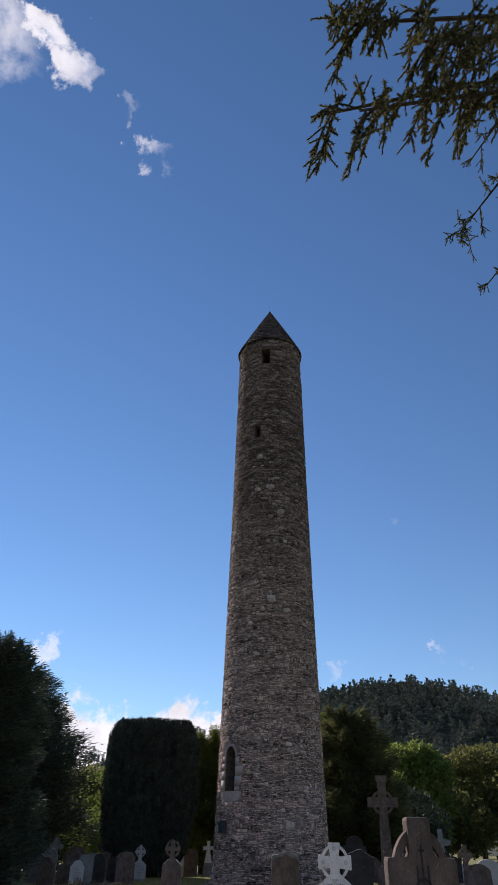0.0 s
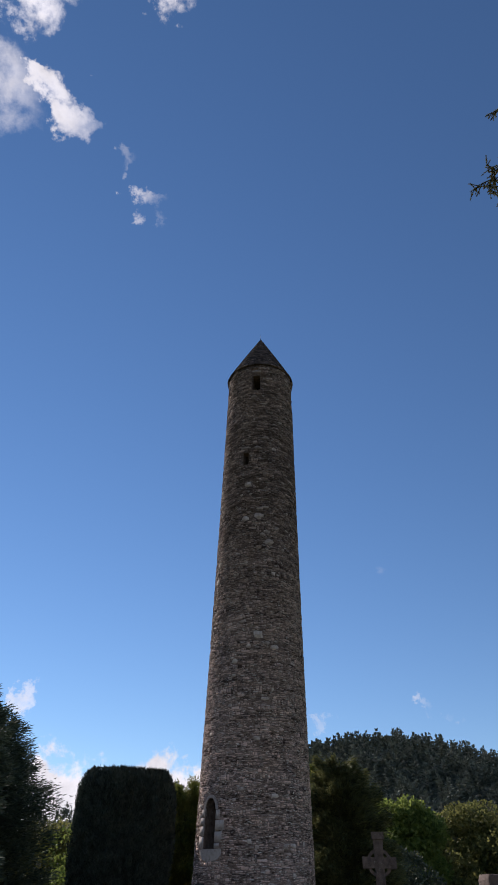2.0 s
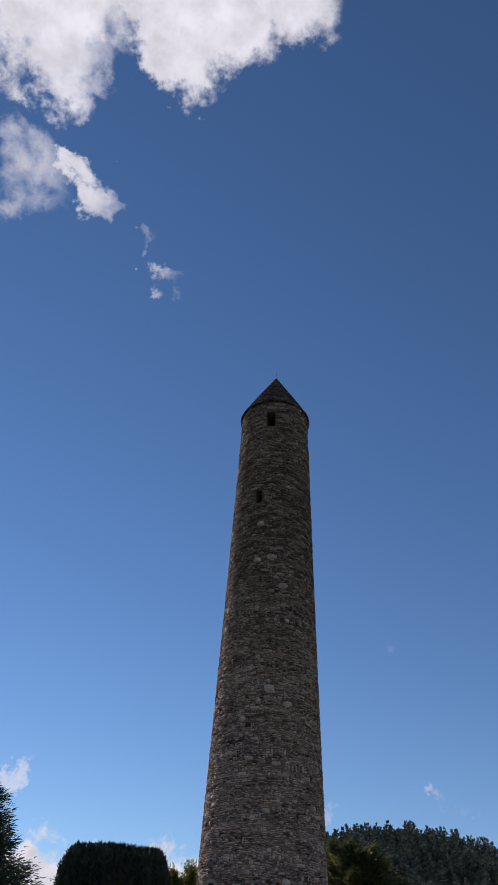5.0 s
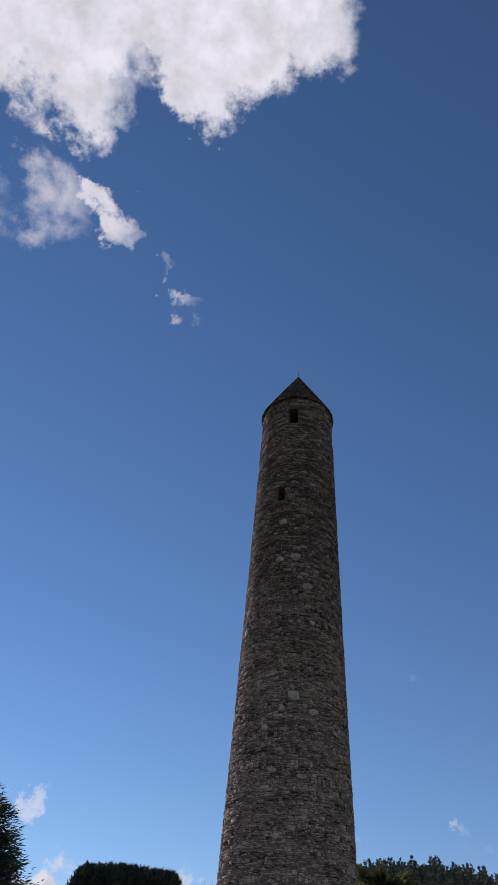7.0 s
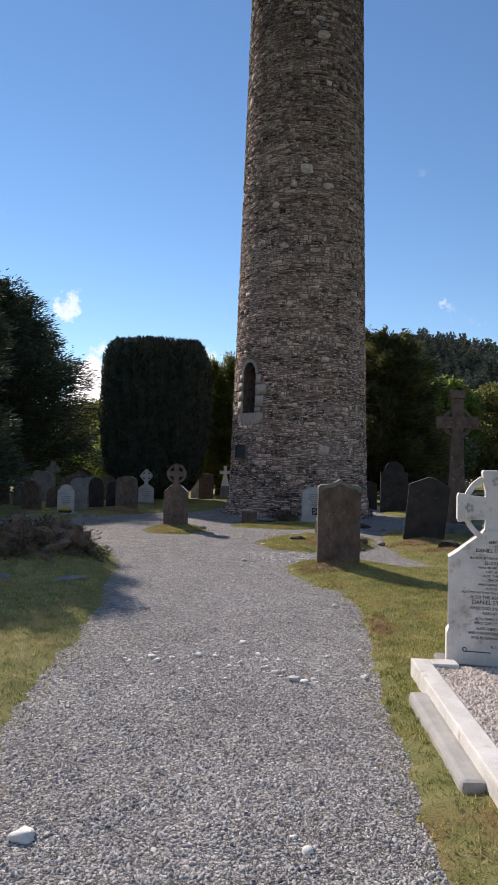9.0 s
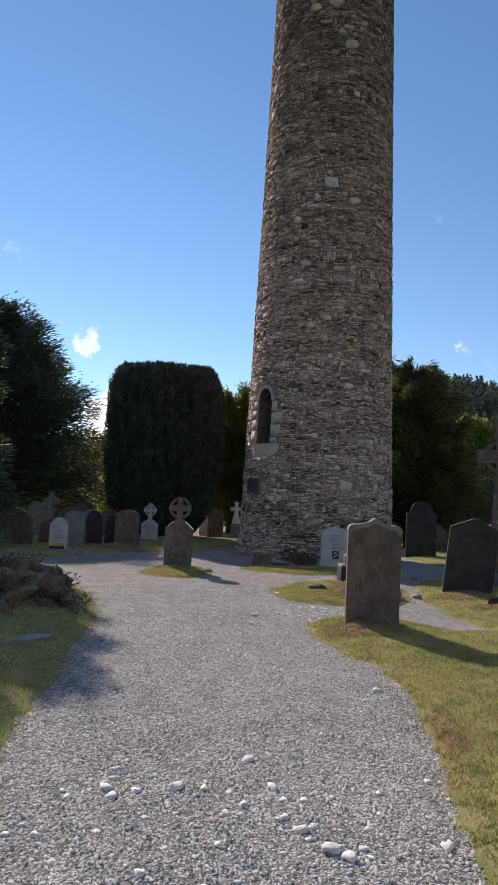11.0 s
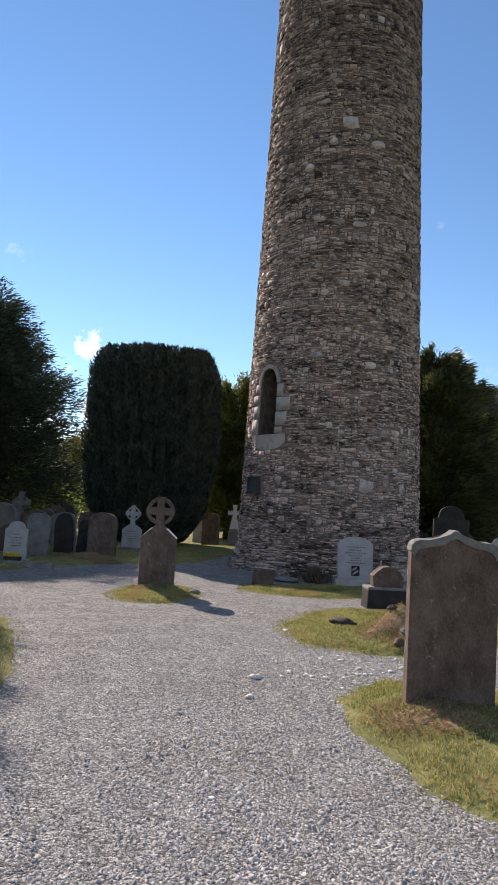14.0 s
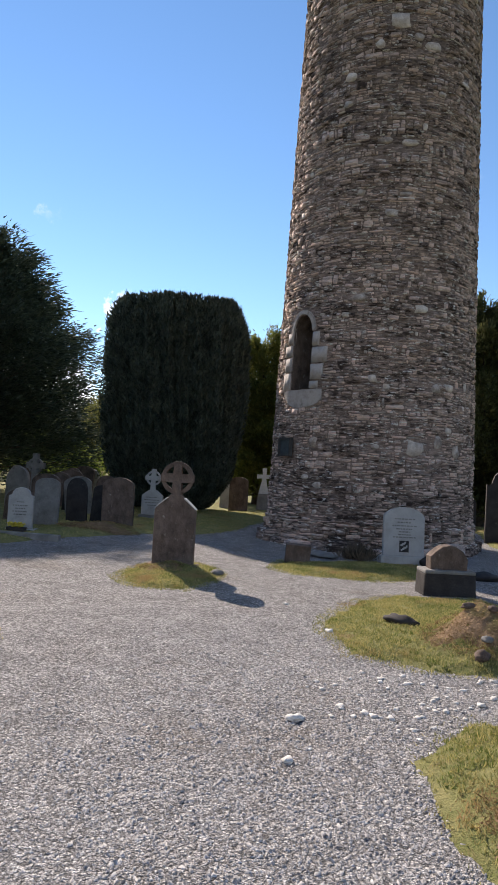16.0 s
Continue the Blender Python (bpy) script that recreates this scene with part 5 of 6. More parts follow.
# white marble monument with its kerbed plot
mon = thing("celtic_cross", pose(1.77, -17.1, 0.0, 0, 0, -9) @ Matrix.Diagonal((0.92, 1.0, 1.01, 1.0)), "white marble ringed cross monument with black lettering", "gravestone")
bm = bmesh.new()
add_box(bm, 0.98, 0.42, 0.2, 0, 0, -0.08, 0.02)
part("plinth", bm, GREY_STONE, mon)
bm = bmesh.new()
add_slab(bm, [(-0.4, 0.12), (0.4, 0.12), (0.4, 0.36), (0.37, 0.39), (0.37, 0.92), (0.39, 0.95), (0.33, 0.985), (0.12, 1.13), (0.09, 1.17), (-0.09, 1.17), (-0.12, 1.13), (-0.33, 0.985), (-0.39, 0.95), (-0.37, 0.92), (-0.37, 0.39), (-0.4, 0.36)], -0.09, 0.09, 0.012)
part("slab", bm, MARBLE, mon)
ring_cross(mon, 0.64, 0.56, 0.26, 0.145, 0.13, MARBLE, 1.08, 0.86, 0.2, 0.045, 1.6)
TEXT = [("ERECTED", 0.022, 1.07), ("BY", 0.018, 1.04), ("DANIEL STEDMAN", 0.030, 1.0), ("IN MEMORY OF HIS BELOVED WIFE", 0.020, 0.945), ("ELIZABETH", 0.028, 0.905), ("WHO DEPARTED THIS LIFE", 0.018, 0.873),
        ("AGED 63 YEARS", 0.018, 0.842), ("ALSO THEIR SON", 0.020, 0.81), ("THOMAS", 0.024, 0.775), ("WHO DEPARTED THIS LIFE", 0.018, 0.742), ("AGED 20 YEARS", 0.018, 0.712), ("ALSO TWO OF THEIR CHILDREN WHO DIED YOUNG", 0.017, 0.68),
        ("ALSO THE ABOVE NAMED", 0.026, 0.64), ("DANIEL STEDMAN.", 0.034, 0.598), ("WHO DIED 31ST DECEMBER", 0.025, 0.555), ("AGED 87 YEARS.", 0.022, 0.52), ("ALSO THEIR SON DANIEL", 0.022, 0.475), ("WHO DIED 7TH JANUARY", 0.022, 0.442),
        ("ALSO THEIR SON JAMES", 0.022, 0.40), ("AND DAUGHTERS MARY O'BRIEN", 0.022, 0.365), ("AND ROSANNA HAUGHTON", 0.022, 0.33), ("R. I. P.", 0.022, 0.265)]
for body_text, size, zt in TEXT:
    cu = bpy.data.curves.new("lettering", "FONT")
    cu.body, cu.size, cu.align_x, cu.extrude, cu.resolution_u = body_text, size * 1.35, "CENTER", 0.0012, 3
    tmp = new("lettering_curve", cu)
    me = bpy.data.meshes.new_from_object(tmp.evaluated_get(bpy.context.evaluated_depsgraph_get()))
    bpy.data.objects.remove(tmp)
    width = max(v.co.x for v in me.vertices) - min(v.co.x for v in me.vertices)
    for v in me.vertices:
        v.co = Vector((v.co.x * min(1.0, 0.7 / width), -0.0915 - v.co.z, v.co.y + zt))
    me.materials.clear()
    me.materials.append(LETTER)
    mesh_part("lettering", me, mon, "black lead letters")
bm = bmesh.new()
for s in (-1, 1):
    add_box(bm, 0.2, 0.005, 0.006, 0.14 * s, -0.092, 0.225, 0)
    add_ring(bm, 0.25 * s, 0.24, 0.012, 0.018, -0.095, -0.088, 16)
part("scroll_line", bm, LETTER, mon)
for ang in (0, 90, 180):
    bm = bmesh.new()
    for q in range(5):
        a, c = radians(ang + q * 72), radians(ang)
        add_ring(bm, 0.22 * math.cos(c) + 0.025 * math.cos(a), 1.34 + 0.21 * math.sin(c) + 0.025 * math.sin(a), 0.004, 0.014, -0.071, -0.06, 8)
    part("carved_flower", bm, PALE_STONE, mon, "small carved flower on the cross arm")
plot = thing("grave_kerb", pose(1.9, -18.85, 0.0, 0, 0, 2.5), "white marble kerb round a plot of pale chippings", "grave")
for name, sx, sy, px, py in (("kerb", 0.14, 3.1, -0.66, 0.1), ("kerb", 0.14, 3.1, 0.66, 0.1), ("kerb", 1.18, 0.14, 0, -1.38), ("kerb", 0.2, 0.14, -0.49, 1.58), ("kerb", 0.2, 0.14, 0.49, 1.58)):
    bm = bmesh.new()
    add_box(bm, sx, sy, 0.24, px, py, -0.06, 0.012)
    part(name, bm, MARBLE, plot)
bm = bmesh.new()
add_box(bm, 0.13, 1.3, 0.14, -0.79, 0.45, -0.03, 0.03)
part("kerb_footing", bm, PALE_STONE, plot, "rough pale footing slab")
bm = bmesh.new()
add_box(bm, 1.18, 2.9, 0.19, 0, 0.12, -0.04, 0)
part("chippings_bed", bm, CHIPS, plot, "bed of pale chippings")
r2 = np.random.default_rng(91)
n = 9000
c = np.stack([r2.uniform(-0.57, 0.57, n), r2.uniform(-1.28, 1.55, n), np.full(n, 0.15)], -1)
o = np.array([[1, 0, 0], [0, 1, 0], [-1, 0, 0], [0, -1, 0], [0, 0, 1.0]])
v = (c[:, None] + o[None] * r2.uniform(0.008, 0.017, (n, 5, 1))).reshape(-1, 3)
f = (np.array([[0, 1, 4], [1, 2, 4], [2, 3, 4], [3, 0, 4]])[None] + 5 * np.arange(n)[:, None, None]).reshape(-1, 3)
mesh_part("chippings", np_mesh("chippings", v, f, CHIP), plot, "loose quartz chippings", "stuff")

# cross with a carved monogram, first stone beside the path
mono = thing("celtic_cross", pose(1.96, -25.7, 0.02, 0, 0, 4) @ Matrix.Diagonal((0.74, 1.0, 1.14, 1.0)), "weathered brown ringed cross with a carved monogram", "gravestone")
bm = bmesh.new()
add_box(bm, 0.6, 0.4, 0.4, 0, 0, -0.08, 0.02, 0.9)
part("pedestal", bm, BROWN_STONE, mono)
ring_cross(mono, 0.64, 1.3, 0.98, 0.2, 0.15, BROWN_STONE, 0.3, 0.84, 0.28, 0.06, 1.1)
bm = bmesh.new()
for sx, sz, px, pz in ((0.014, 0.2, -0.05, 1.15), (0.014, 0.2, 0.05, 1.15), (0.1, 0.014, 0, 1.24), (0.014, 0.34, 0, 1.12), (0.05, 0.014, 0, 1.42)):
    add_box(bm, sx, 0.012, sz, px, -0.077, pz, 0)
add_ring(bm, 0, 1.2, 0.075, 0.09, -0.083, -0.07, 20)
part("monogram", bm, SLATE, mono, "raised carved monogram")

# the row by the big yew
headstone(-6.95, -3.3, 8, 0.5, 0.92, 0.09, "shoulder", PALE_STONE, "white headstone with a small pot of yellow flowers before it", 0, 0, [(0.62, 0.3), (0.55, 0.6), (0.49, 0.4), (0.43, 0.6), (0.37, 0.5)], (0.66, 0.3, 0.1), ink=GREY_STONE, seed=12)
headstone(-6.95, -2.2, 4, 0.55, 1.1, 0.12, "round", GREY_STONE, "plain grey round-topped headstone", -3)
headstone(-6.75, -1.0, 8, 0.48, 1.1, 0.12, "gothic", SLATE, "dark pointed headstone beside its twin", -2, -2)
headstone(-6.25, -0.8, 8, 0.48, 0.96, 0.12, "round", SLATE, "dark round headstone beside its twin", 0, 4)
headstone(-5.62, -1.35, 6, 0.72, 1.18, 0.14, "round", BROWN_STONE, "broad brown round-topped headstone on rough ground", 2, 0, [(0.85 - 0.06 * i, 0.6) for i in range(5)], ink=BROWN_STONE, seed=14)
pale_cross = thing("celtic_cross", pose(-5.6, 1.2, 0, 0, 0, 5), "white ringed cross on a square inscribed slab", "gravestone")
bm = bmesh.new()
add_box(bm, 0.66, 0.3, 0.25, 0, 0, -0.08, 0.015)
part("plinth", bm, GREY_STONE, pale_cross)
bm = bmesh.new()
add_slab(bm, [(-0.28, 0.16), (0.28, 0.16), (0.28, 0.68), (0.1, 0.82), (-0.1, 0.82), (-0.28, 0.68)], -0.07, 0.07, 0.01)
part("slab", bm, PALE_STONE, pale_cross)
ring_cross(pale_cross, 0.44, 0.62, 0.38, 0.1, 0.11, PALE_STONE, 0.76, 0.9, 0.14, 0.045, 1.2)
letters(pale_cross, [(0.62, 0.6), (0.55, 0.8), (0.48, 0.7), (0.41, 0.5)], 0.5, -0.07, GREY_STONE, seed=15)
far_cross = thing("stone_cross", pose(-3.65, 9.2, 0.05, 0, 0, 4), "white marble cross with lobed ends on a stepped base", "gravestone")
bm = bmesh.new()
add_box(bm, 0.5, 0.4, 0.6, 0, 0, -0.08, 0.015, 0.8)
part("pedestal", bm, GREY_STONE, far_cross)
bm = bmesh.new()
add_slab(bm, [(px, pz + 0.5) for px, pz in cross_outline(0.56, 1.0, 0.68, 0.12, 1.5, 0.4)], -0.06, 0.06, 0.01)
part("cross", bm, MARBLE, far_cross)
headstone(-4.25, 7.0, 6, 0.66, 1.2, 0.2, "segment", BROWN_STONE, "thick brown headstone on sunlit grass", 0, 0)
headstone(-4.95, 9.0, 6, 0.7, 1.1, 0.15, "round", PALE_STONE, "pale round headstone on sunlit grass", 0, 0)
headstone(3.5, 1.7, -4, 0.98, 1.86, 0.16, "shoulder", SLATE, "tall dark headstone with a rounded head", 0, 0)
headstone(2.75, 3.2, 0, 0.6, 1.1, 0.14, "round", SLATE, "small dark headstone in shade")
headstone(4.9, -20.7, 10, 0.8, 1.3, 0.14, "round", BROWN_STONE, "weathered round-topped headstone with pale rim", 0, 2)
topped = headstone(4.45, -10.9, -6, 0.8, 1.2, 0.16, "round", BROWN_STONE, "weathered round-topped headstone with a small cross on its head", 0, 2, base=(1.0, 0.36, 0.2))
bm = bmesh.new()
add_slab(bm, [(px, pz + 1.17) for px, pz in cross_outline(0.3, 0.36, 0.22, 0.1, 1.1, 0.13)], -0.06, 0.06, 0.01)
part("cross", bm, BROWN_STONE, topped)
headstone(4.75, -7.9, -4, 0.62, 1.4, 0.13, "shoulder", SLATE, "dark shouldered headstone beside the high cross", 0, -3)
plain_cross = thing("stone_cross", pose(5.7, -6.2, 0.0, 0, 0, -8), "plain grey stone cross on a tall pedestal", "gravestone")
bm = bmesh.new()
add_box(bm, 0.6, 0.5, 1.0, 0, 0, -0.08, 0.015, 0.85)
part("pedestal", bm, GREY_STONE, plain_cross)
bm = bmesh.new()
add_slab(bm, [(px, pz + 0.9) for px, pz in cross_outline(0.62, 1.15, 0.78, 0.15, 1.0, 0.17)], -0.08, 0.08, 0.01)
part("cross", bm, GREY_STONE, plain_cross)
van = thing("van", pose(24.5, 64, 0, 0, 0, -20), "small cream van parked beyond the churchyard", "vehicle")
bm = bmesh.new()
add_box(bm, 1.8, 4.2, 1.45, 0, 0, 0.35, 0.16, 0.92)
part("body", bm, CREAM, van)
for name, sx, sy, sz, px, py, pz in (("windscreen", 1.4, 0.04, 0.5, 0, -2.03, 1.15), ("number_plate", 0.5, 0.03, 0.12, 0, -2.11, 0.55)):
    bm = bmesh.new()
    add_box(bm, sx, sy, sz, px, py, pz, 0.01)
    part(name, bm, BRONZE, van)
for sx in (-1, 1):
    for sy in (-1, 1):
        bm = bmesh.new()
        bmesh.ops.create_cone(bm, cap_ends=True, segments=20, radius1=0.34, radius2=0.34, depth=0.2, matrix=Matrix.Translation((0.78 * sx, 1.35 * sy, 0.34)) @ Matrix.Rotation(math.pi / 2, 4, "Y"))
        bmesh.ops.bevel(bm, geom=list(bm.edges), offset=0.03, segments=1, affect="EDGES")
        part("wheel", bm, SLATE, van)
# small grey block and the other low stones
headstone(-1.28, -4.42, 8, 0.42, 0.33, 0.2, "block", BROWN_STONE, "low squared stub of a gravestone", 4, 3)
headstone(-4.3, -9.95, 20, 0.38, 0.36, 0.2, "round", SLATE, "small dark rough marker stone", 5, -4)
headstone(3.05, -9.55, -30, 0.34, 0.26, 0.26, "round", SLATE, "low dark boulder on a bare patch", 0, 0)
r3 = np.random.default_rng(93)
KINDS = ["round", "segment", "shoulder", "gothic", "block"]
STONES = [(SLATE, "dark slate"), (GREY_STONE, "grey stone"), (BROWN_STONE, "brown stone"), (PALE_STONE, "pale stone")]
SPOTS = [(-7.6, 3.2), (-8.1, 1.7), (-9.0, 3.7), (-7.9, -1.6), (-9.9, -2.4), (-11.2, -1.8), (-12.2, 0.2), (-10.0, 5.9), (-8.3, 8.0), (-11.8, 7.0), (-13.0, 5.0), (-13.6, 10.2), (-10.8, 14.0), (-8.3, -2.6), (-9.2, -1.2), (-8.2, 0.3), (-9.6, 1.4), (-10.4, -0.4), (-8.9, 2.6), (-10.6, 3.4), (-9.4, 4.8), (-11.6, 1.6), (-7.5, 0.9), (-11.5, 5.4), (-10.3, 7.6), (-12.6, 8.6), (-11.6, 11.5), (-9.4, 10.6), (-13.2, 13.2),
         (4.6, 4.5), (5.4, 3.2), (6.2, 0.4), (7.4, 2.4), (6.8, 6.4), (8.3, 5.2), (5.2, -1.2), (8.2, -1.4), (9.6, 2.0), (10.6, 5.6), (9.4, 8.8), (11.8, 3.6), (7.2, -4.2), (8.8, -6.0), (6.4, -7.8), (12.6, 9.6), (3.6, 13), (2.9, 16), (6.5, 12.5), (4.6, 20)]
for i, (gx, gy) in enumerate(SPOTS):
    mat, word = STONES[int(r3.integers(0, 3))] if gx < 0 or i % 3 else STONES[3]
    kind = KINDS[int(r3.integers(0, 4))]
    hh = float(r3.uniform(0.75, 1.35))
    headstone(gx, gy, float(r3.uniform(-8, 10)), float(r3.uniform(0.5, 0.8)), hh, 0.13, kind, mat, "old %s headstone in the crowded churchyard" % word, float(r3.uniform(-3, 3)), float(r3.uniform(-5, 5)))
for i, (gx, gy) in enumerate([(-9.9, 3.0), (-8.6, 6.4), (5.9, 7.6), (7.8, 0.6), (10.2, -2.6)]):
    ob = thing("celtic_cross", pose(gx, gy, 0.02, 0, float(r3.uniform(-2, 2)), float(r3.uniform(-6, 8))), "grey ringed stone cross among old headstones", "gravestone")
    bm = bmesh.new()
    add_box(bm, 0.6, 0.4, 0.35, 0, 0, -0.08, 0.02, 0.85)
    part("pedestal", bm, GREY_STONE, ob)
    ring_cross(ob, 0.6, 1.35, 0.98, 0.14, 0.12, BROWN_STONE if i % 2 else GREY_STONE, 0.25, 0.8, 0.24, 0.05)
# flower pot before the white stone
pot = thing("flower_pot", pose(-6.85, -3.62, 0.06), "dark trough of yellow flowers", "plant pot")
bm = bmesh.new()
add_box(bm, 0.34, 0.14, 0.12, 0, 0, -0.02, 0.01, 1.08)
part("trough", bm, SLATE, pot)
rr = np.random.default_rng(95)
pts = np.stack([rr.uniform(-0.16, 0.16, 160), rr.uniform(-0.06, 0.06, 160), rr.uniform(0.1, 0.17, 160)], -1)
mesh_part("flowers", np_mesh("flowers", *blades(pts, rr.normal(0, 1, (160, 3)) + np.array([0, 0, 1.0]), np.full(160, 0.05), np.full(160, 0.04), rr), FLOWER), pot)
bm = bmesh.new()
add_box(bm, 1.3, 0.14, 0.14, -6.4, -4.05, -0.02, 0.015)
tagged(part("kerb_stone", bm, GREY_STONE), "low grey kerb stone at the grass edge", "kerb")
bm = bmesh.new()
add_box(bm, 0.9, 0.14, 0.12, -7.6, -4.75, -0.02, 0.015)
tagged(part("kerb_stone", bm, GREY_STONE), "low grey kerb stone at the grass edge", "kerb")


def boulder(name, x, y, z, sx, sy, sz, seed, mat, label, category="stone", group=""):
    """An uneven stone, half sunk."""
    bm = bmesh.new()
    bmesh.ops.create_icosphere(bm, subdivisions=3, radius=1.0)
    off = Vector((seed * 3.1, seed * 1.7, 0))
    for v in bm.verts:
        k = 1 + 0.3 * noise.noise(v.co * 1.3 + off) + 0.2 * noise.noise(v.co * 2.7 + off) + 0.07 * noise.noise(v.co * 7 + off)
        v.co = Vector((v.co.x * sx * k, v.co.y * sy * k, max(v.co.z, -0.6) * sz * k))
    ob = part(name, bm, mat, None, "", True)
    ob.matrix_basis = pose(x, y, z, 0, 0, seed * 47 % 360)
    return tagged(ob, label, category, group)


boulder("stone", 0.12, -8.6, 0.1, 0.2, 0.1, 0.07, 3, SLATE, "flat dark stone lying on the grass")
boulder("stone", 1.25, -9.0, 0.19, 0.14, 0.1, 0.08, 4, BROWN_STONE, "brown stone on the bare mound")
boulder("stone", 0.72, -9.7, 0.1, 0.07, 0.06, 0.06, 5, BROWN_STONE, "brown stone at the foot of the mound")
boulder("stone", 1.45, -8.75, 0.12, 0.16, 0.12, 0.08, 6, BROWN_STONE, "brown stone on the bare mound")
boulder("stone", 0.98, -3.9, 0.1, 0.16, 0.12, 0.13, 7, SLATE, "dark rough stone beside the pale slab")
boulder("stone", 1.75, -4.6, 0.04, 0.3, 0.2, 0.09, 8, SLATE, "flat dark stone on the gravel")
boulder("stone", -2.85, -14.0, 0.08, 0.3, 0.11, 0.04, 9, GREY_STONE, "long flat stone in the grass edge")
boulder("stone", -4.0, -10.3, 0.14, 0.2, 0.16, 0.16, 17, SLATE, "dark rough stone at the grass edge")
boulder("stone", -3.7, -14.2, 0.08, 0.22, 0.14, 0.07, 10, GREY_STONE, "grey stone in the shaded grass")
boulder("stone", -0.85, -3.4, 0.05, 0.3, 0.14, 0.06, 11, GREY_STONE, "flat stone against the tower foot")
for s, (sx, sy) in enumerate([(0.8, -9.5), (1.0, -9.62), (1.15, -9.45), (0.9, -9.2), (1.3, -9.25), (0.7, -9.1), (1.4, -9.5), (1.2, -8.95)]):
    sz = float(I_LEVEL(np.array([sx]), np.array([sy]))[0][0])
    boulder("stone", sx, sy, sz + 0.03, 0.05 + 0.012 * (s % 3), 0.045, 0.035, 30 + s, BROWN_STONE if s % 2 else GREY_STONE, "small brown stone on the bare mound")
for s, (sx, sy) in enumerate([(-2.3, -6.2), (2.3, -5.2), (1.9, -8.4)]):
    boulder("stone", sx, sy, 0.03, 0.1, 0.07, 0.05, 12 + s, GREY_STONE, "small grey stone on the gravel")

# heap of dead branches and knotted stems at the path's edge
heap = thing("brush_heap", pose(-4.0, -12.5, 0.08), "low heap of dead brambles and knotted stems", "brush pile")
bm = bmesh.new()
bmesh.ops.create_icosphere(bm, subdivisions=4, radius=1.0)
for v in bm.verts:
    k = 1 + 0.22 * noise.noise(v.co * 1.6) + 0.5 * noise.noise(v.co * 4.0) + 0.34 * noise.noise(v.co * 9)
    v.co = Vector((v.co.x * 0.95 * k, v.co.y * 0.72 * k, max(v.co.z, -0.2) * 0.56 * k))
part("mass", bm, TWIG, heap)
rh = np.random.default_rng(97)
n = 15000
d = rh.normal(size=(n, 3))
d[:, 2] = np.abs(d[:, 2])
d /= np.linalg.norm(d, axis=1, keepdims=True)
p = d * np.array([1.0, 0.74, 0.6]) * rh.uniform(0.8, 1.0, (n, 1)) * (1 + 0.22 * np.sin(d[:, :1] * 11 + 1) * np.sin(d[:, 1:2] * 13) + 0.14 * np.sin(d[:, 2:] * 17 + d[:, :1] * 19))
mesh_part("dead_stem", np_mesh("dead_stem", *blades(p, d * 0.5 + rh.normal(0, 0.7, (n, 3)), 0.03 + 0.07 * rh.uniform(0, 1, n) ** 2, rh.uniform(0.008, 0.022, n), rh), TWIG), heap, "tangled dead stems and leaves", "stuff")
for i in range(9):
    bm = bmesh.new()
    a = i * 0.7 + 0.3
    pts = [(math.cos(a) * 0.65, math.sin(a) * 0.45, 0.2), (math.cos(a + 0.3) * 0.55, math.sin(a + 0.3) * 0.4, 0.38 + 0.04 * (i % 3)), (math.cos(a + 0.8) * 0.75, math.sin(a + 0.8) * 0.5, 0.32), (math.cos(a + 1.1) * 0.98, math.sin(a + 1.1) * 0.68, 0.08)]
    add_tube(bm, pts, [0.03, 0.036, 0.026, 0.014], 6)
    part("stem", bm, BARK, heap)
tuft = thing("dead_shrub", pose(-0.25, -3.75, 0.05), "stunted dead shrub at the tower foot", "plant")
n = 900
d = np.stack([rh.normal(0, 0.35, n), rh.normal(0, 0.2, n), rh.uniform(0.5, 1, n)], -1)
mesh_part("stems", np_mesh("stems", *blades(rh.normal(0, 1, (n, 3)) * np.array([0.13, 0.07, 0.0]), d, rh.uniform(0.1, 0.36, n), rh.uniform(0.008, 0.02, n), rh), TWIG), tuft)
bm = bmesh.new()
add_tube(bm, [(0.05, 0, -0.03), (0.07, 0, 0.15), (0.05, 0.02, 0.3)], [0.06, 0.05, 0.03], 7)
part("stump", bm, BARK, tuft)

# ---- loose stones on the path ----
r4 = np.random.default_rng(101)
WHITES = [(-0.95, -19.63, 0.075), (0.29, -19.58, 0.045), (-1.01, -16.96, 0.055), (-0.64, -16.88, 0.06), (-0.12, -16.76, 0.05), (0.2, -17.35, 0.07), (0.28, -17.4, 0.05), (0.64, -14.64, 0.06), (-0.74, -11.91, 0.055), (-1.14, -7.81, 0.05), (-0.75, -11.31, 0.08), (-0.95, -17.05, 0.045), (-0.3, -16.4, 0.05), (-0.25, -17.0, 0.04), (0.05, -17.2, 0.05), (0.75, -17.2, 0.05), (-0.6, -8.9, 0.06), (-0.5, -8.8, 0.04)]
for i in range(46):
    WHITES.append((float(r4.normal(-0.1, 0.65)), float(r4.normal(-17.0, 0.35)), float(r4.uniform(0.02, 0.04))))
for i in range(70):
    WHITES.append((float(r4.normal(0.3, 0.45)), float(r4.normal(-10.7, 0.45)), float(r4.uniform(0.02, 0.05))))
for i in range(24):
    WHITES.append((float(r4.uniform(-1.2, 0.7)), float(r4.uniform(-20, -8)), float(r4.uniform(0.015, 0.03))))
shapes = []
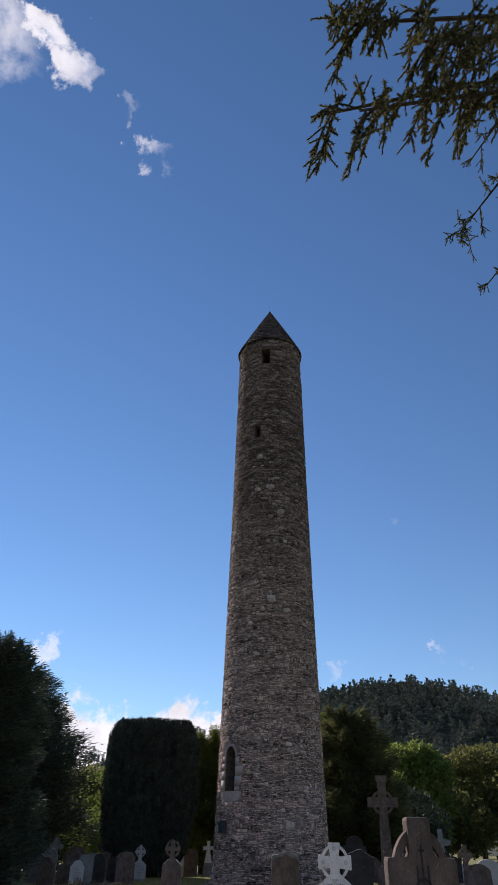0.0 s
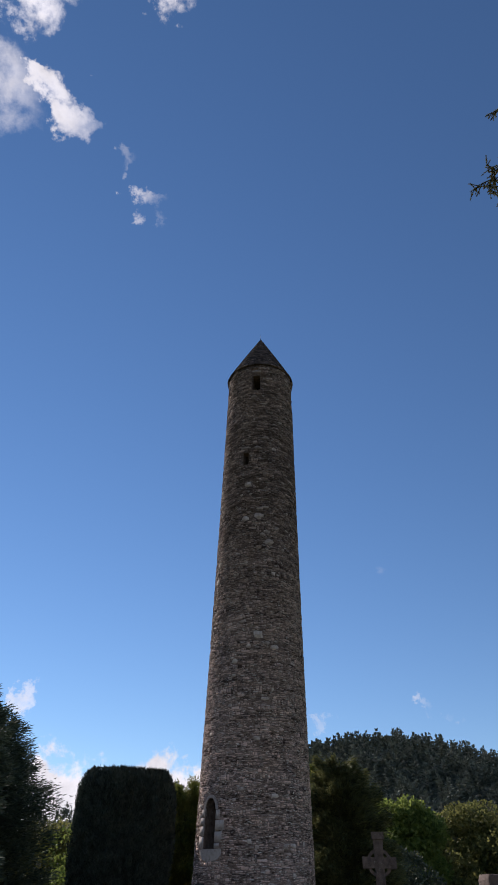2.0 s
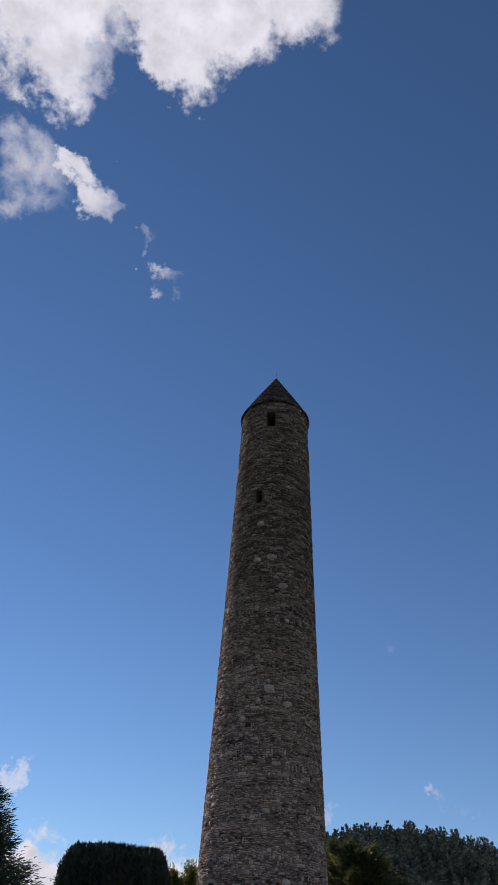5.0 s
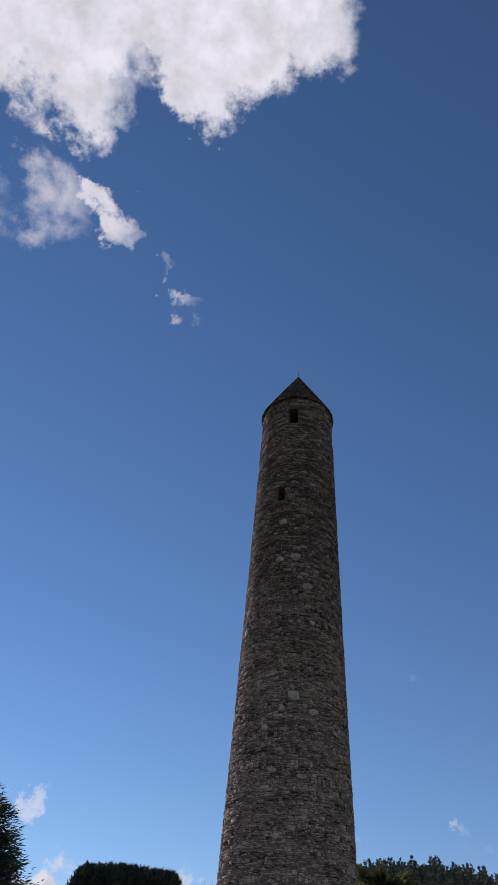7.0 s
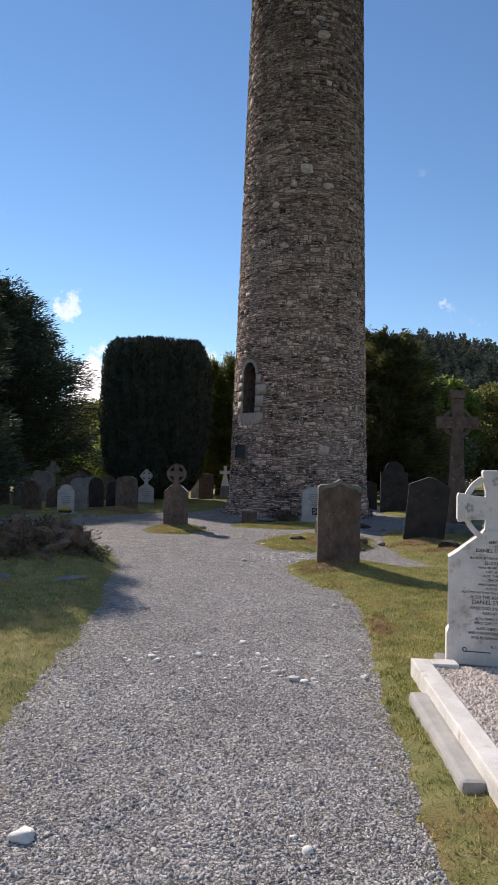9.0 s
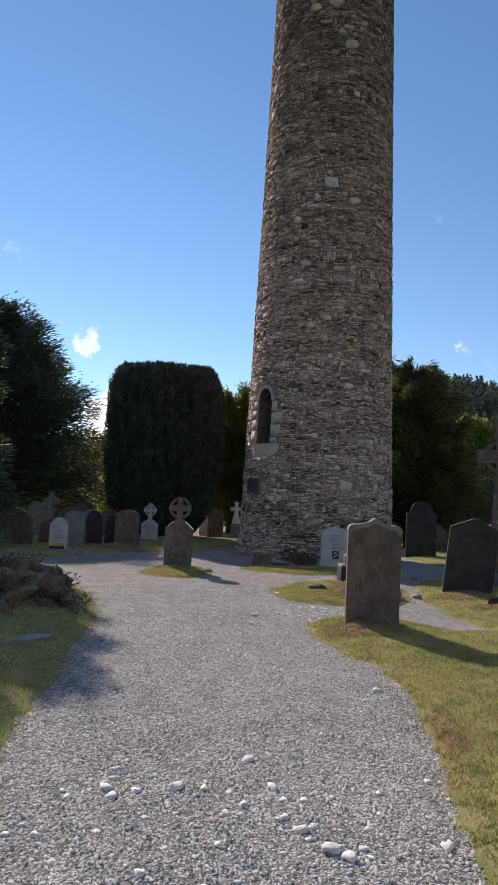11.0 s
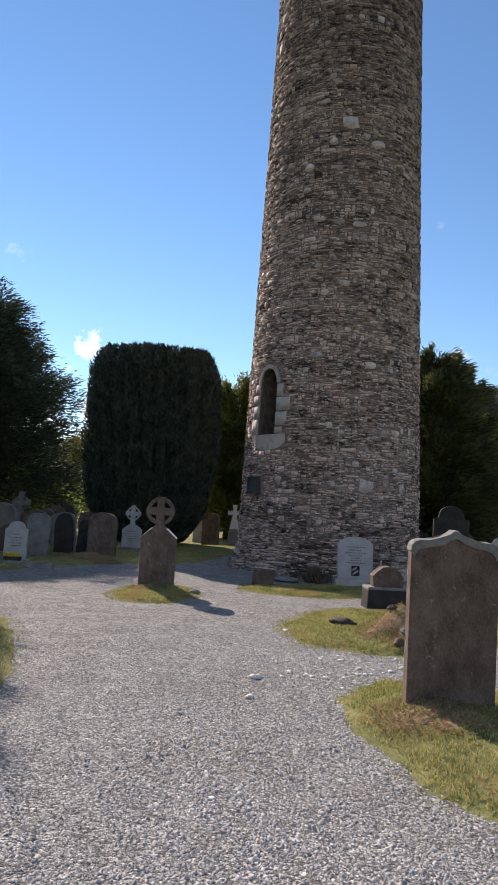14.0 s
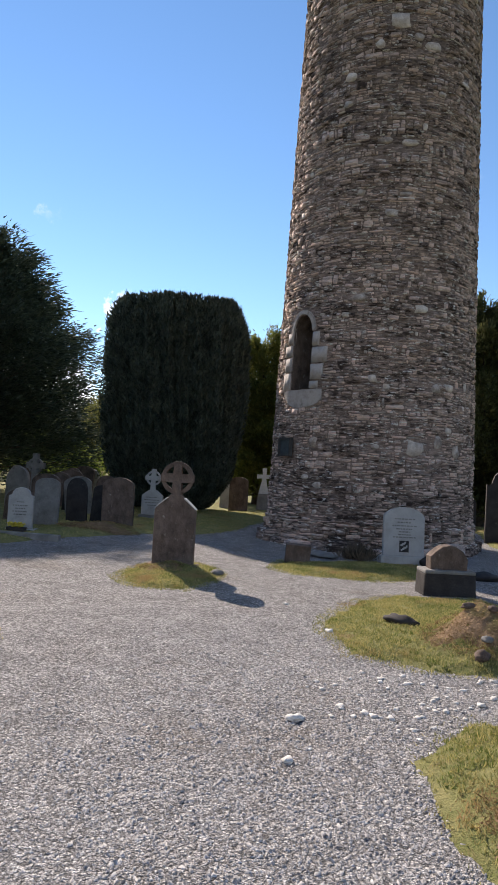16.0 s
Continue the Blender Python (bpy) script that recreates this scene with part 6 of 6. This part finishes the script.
for s in range(6):
    bm = bmesh.new()
    bmesh.ops.create_icosphere(bm, subdivisions=2, radius=1.0)
    for v in bm.verts:
        k = 1 + 0.55 * noise.noise(v.co * 1.4 + Vector((s * 5.3, 0, 0))) + 0.36 * noise.noise(v.co * 3.4 + Vector((s * 2.3, 4, 0)))
        v.co = Vector((v.co.x * 1.15 * k, v.co.y * 0.9 * k, v.co.z * 0.55 * k))
    bmesh.ops.recalc_face_normals(bm, faces=bm.faces)
    me = bpy.data.meshes.new("white_stone")
    bm.to_mesh(me)
    bm.free()
    me.materials.append(WHITE_STONE)
    me.polygons.foreach_set("use_smooth", [True] * len(me.polygons))
    shapes.append(me)
for i, (wx, wy, wr) in enumerate(WHITES):
    wr *= 0.68 if i < 18 else 0.62
    ob = new("white_stone", shapes[i % 6])
    ob.matrix_basis = pose(wx, wy, float(ground_z(np.array(wx), np.array(wy))) + wr * 0.12, 0, 0, i * 77 % 360) @ Matrix.Diagonal((wr, wr, wr, 1))
    tagged(ob, "white quartz stone loose on the gravel", "stone", "white stones on the path")

# angular stones with a ridge each, lying close together where the path is walked
n = 150000
px, py = r4.normal(-0.35, 1.25, n), -21.8 + 13.5 * r4.beta(1.0, 1.4, n)
c = np.stack([px, py, ground_z(px, py) + r4.uniform(-0.004, 0.003, n)], -1)
o = np.array([[1, -0.7, 0], [1, 0.7, 0], [-1, 0.7, 0], [-1, -0.7, 0], [0.45, 0, 0.66], [-0.45, 0, 0.66]])
size = np.clip(r4.lognormal(math.log(0.0072), 0.33, n), 0.004, 0.015)
a = r4.uniform(0, 2 * math.pi, n)
rot = np.stack([np.stack([np.cos(a), -np.sin(a), 0 * a], -1), np.stack([np.sin(a), np.cos(a), 0 * a], -1), np.stack([0 * a, 0 * a, 1 + 0 * a], -1)], 1)
v = np.einsum("nij,kj->nki", rot, o) * size[:, None, None] * r4.uniform(0.6, 1.25, (n, 6, 1)) + c[:, None]
v[:, :4, 2] -= 0.003
v[:, 4:, :2] += r4.normal(0, 0.35, (n, 2, 2)) * size[:, None, None]
f = (np.array([[0, 1, 4], [1, 2, 5], [1, 5, 4], [2, 3, 5], [3, 0, 4], [3, 4, 5]])[None] + 6 * np.arange(n)[:, None, None]).reshape(-1, 3)
tagged(mesh_part("gravel", np_mesh("gravel", v.reshape(-1, 3), f, PEBBLE), None, kind="stuff"), "loose grey angular gravel", "gravel")

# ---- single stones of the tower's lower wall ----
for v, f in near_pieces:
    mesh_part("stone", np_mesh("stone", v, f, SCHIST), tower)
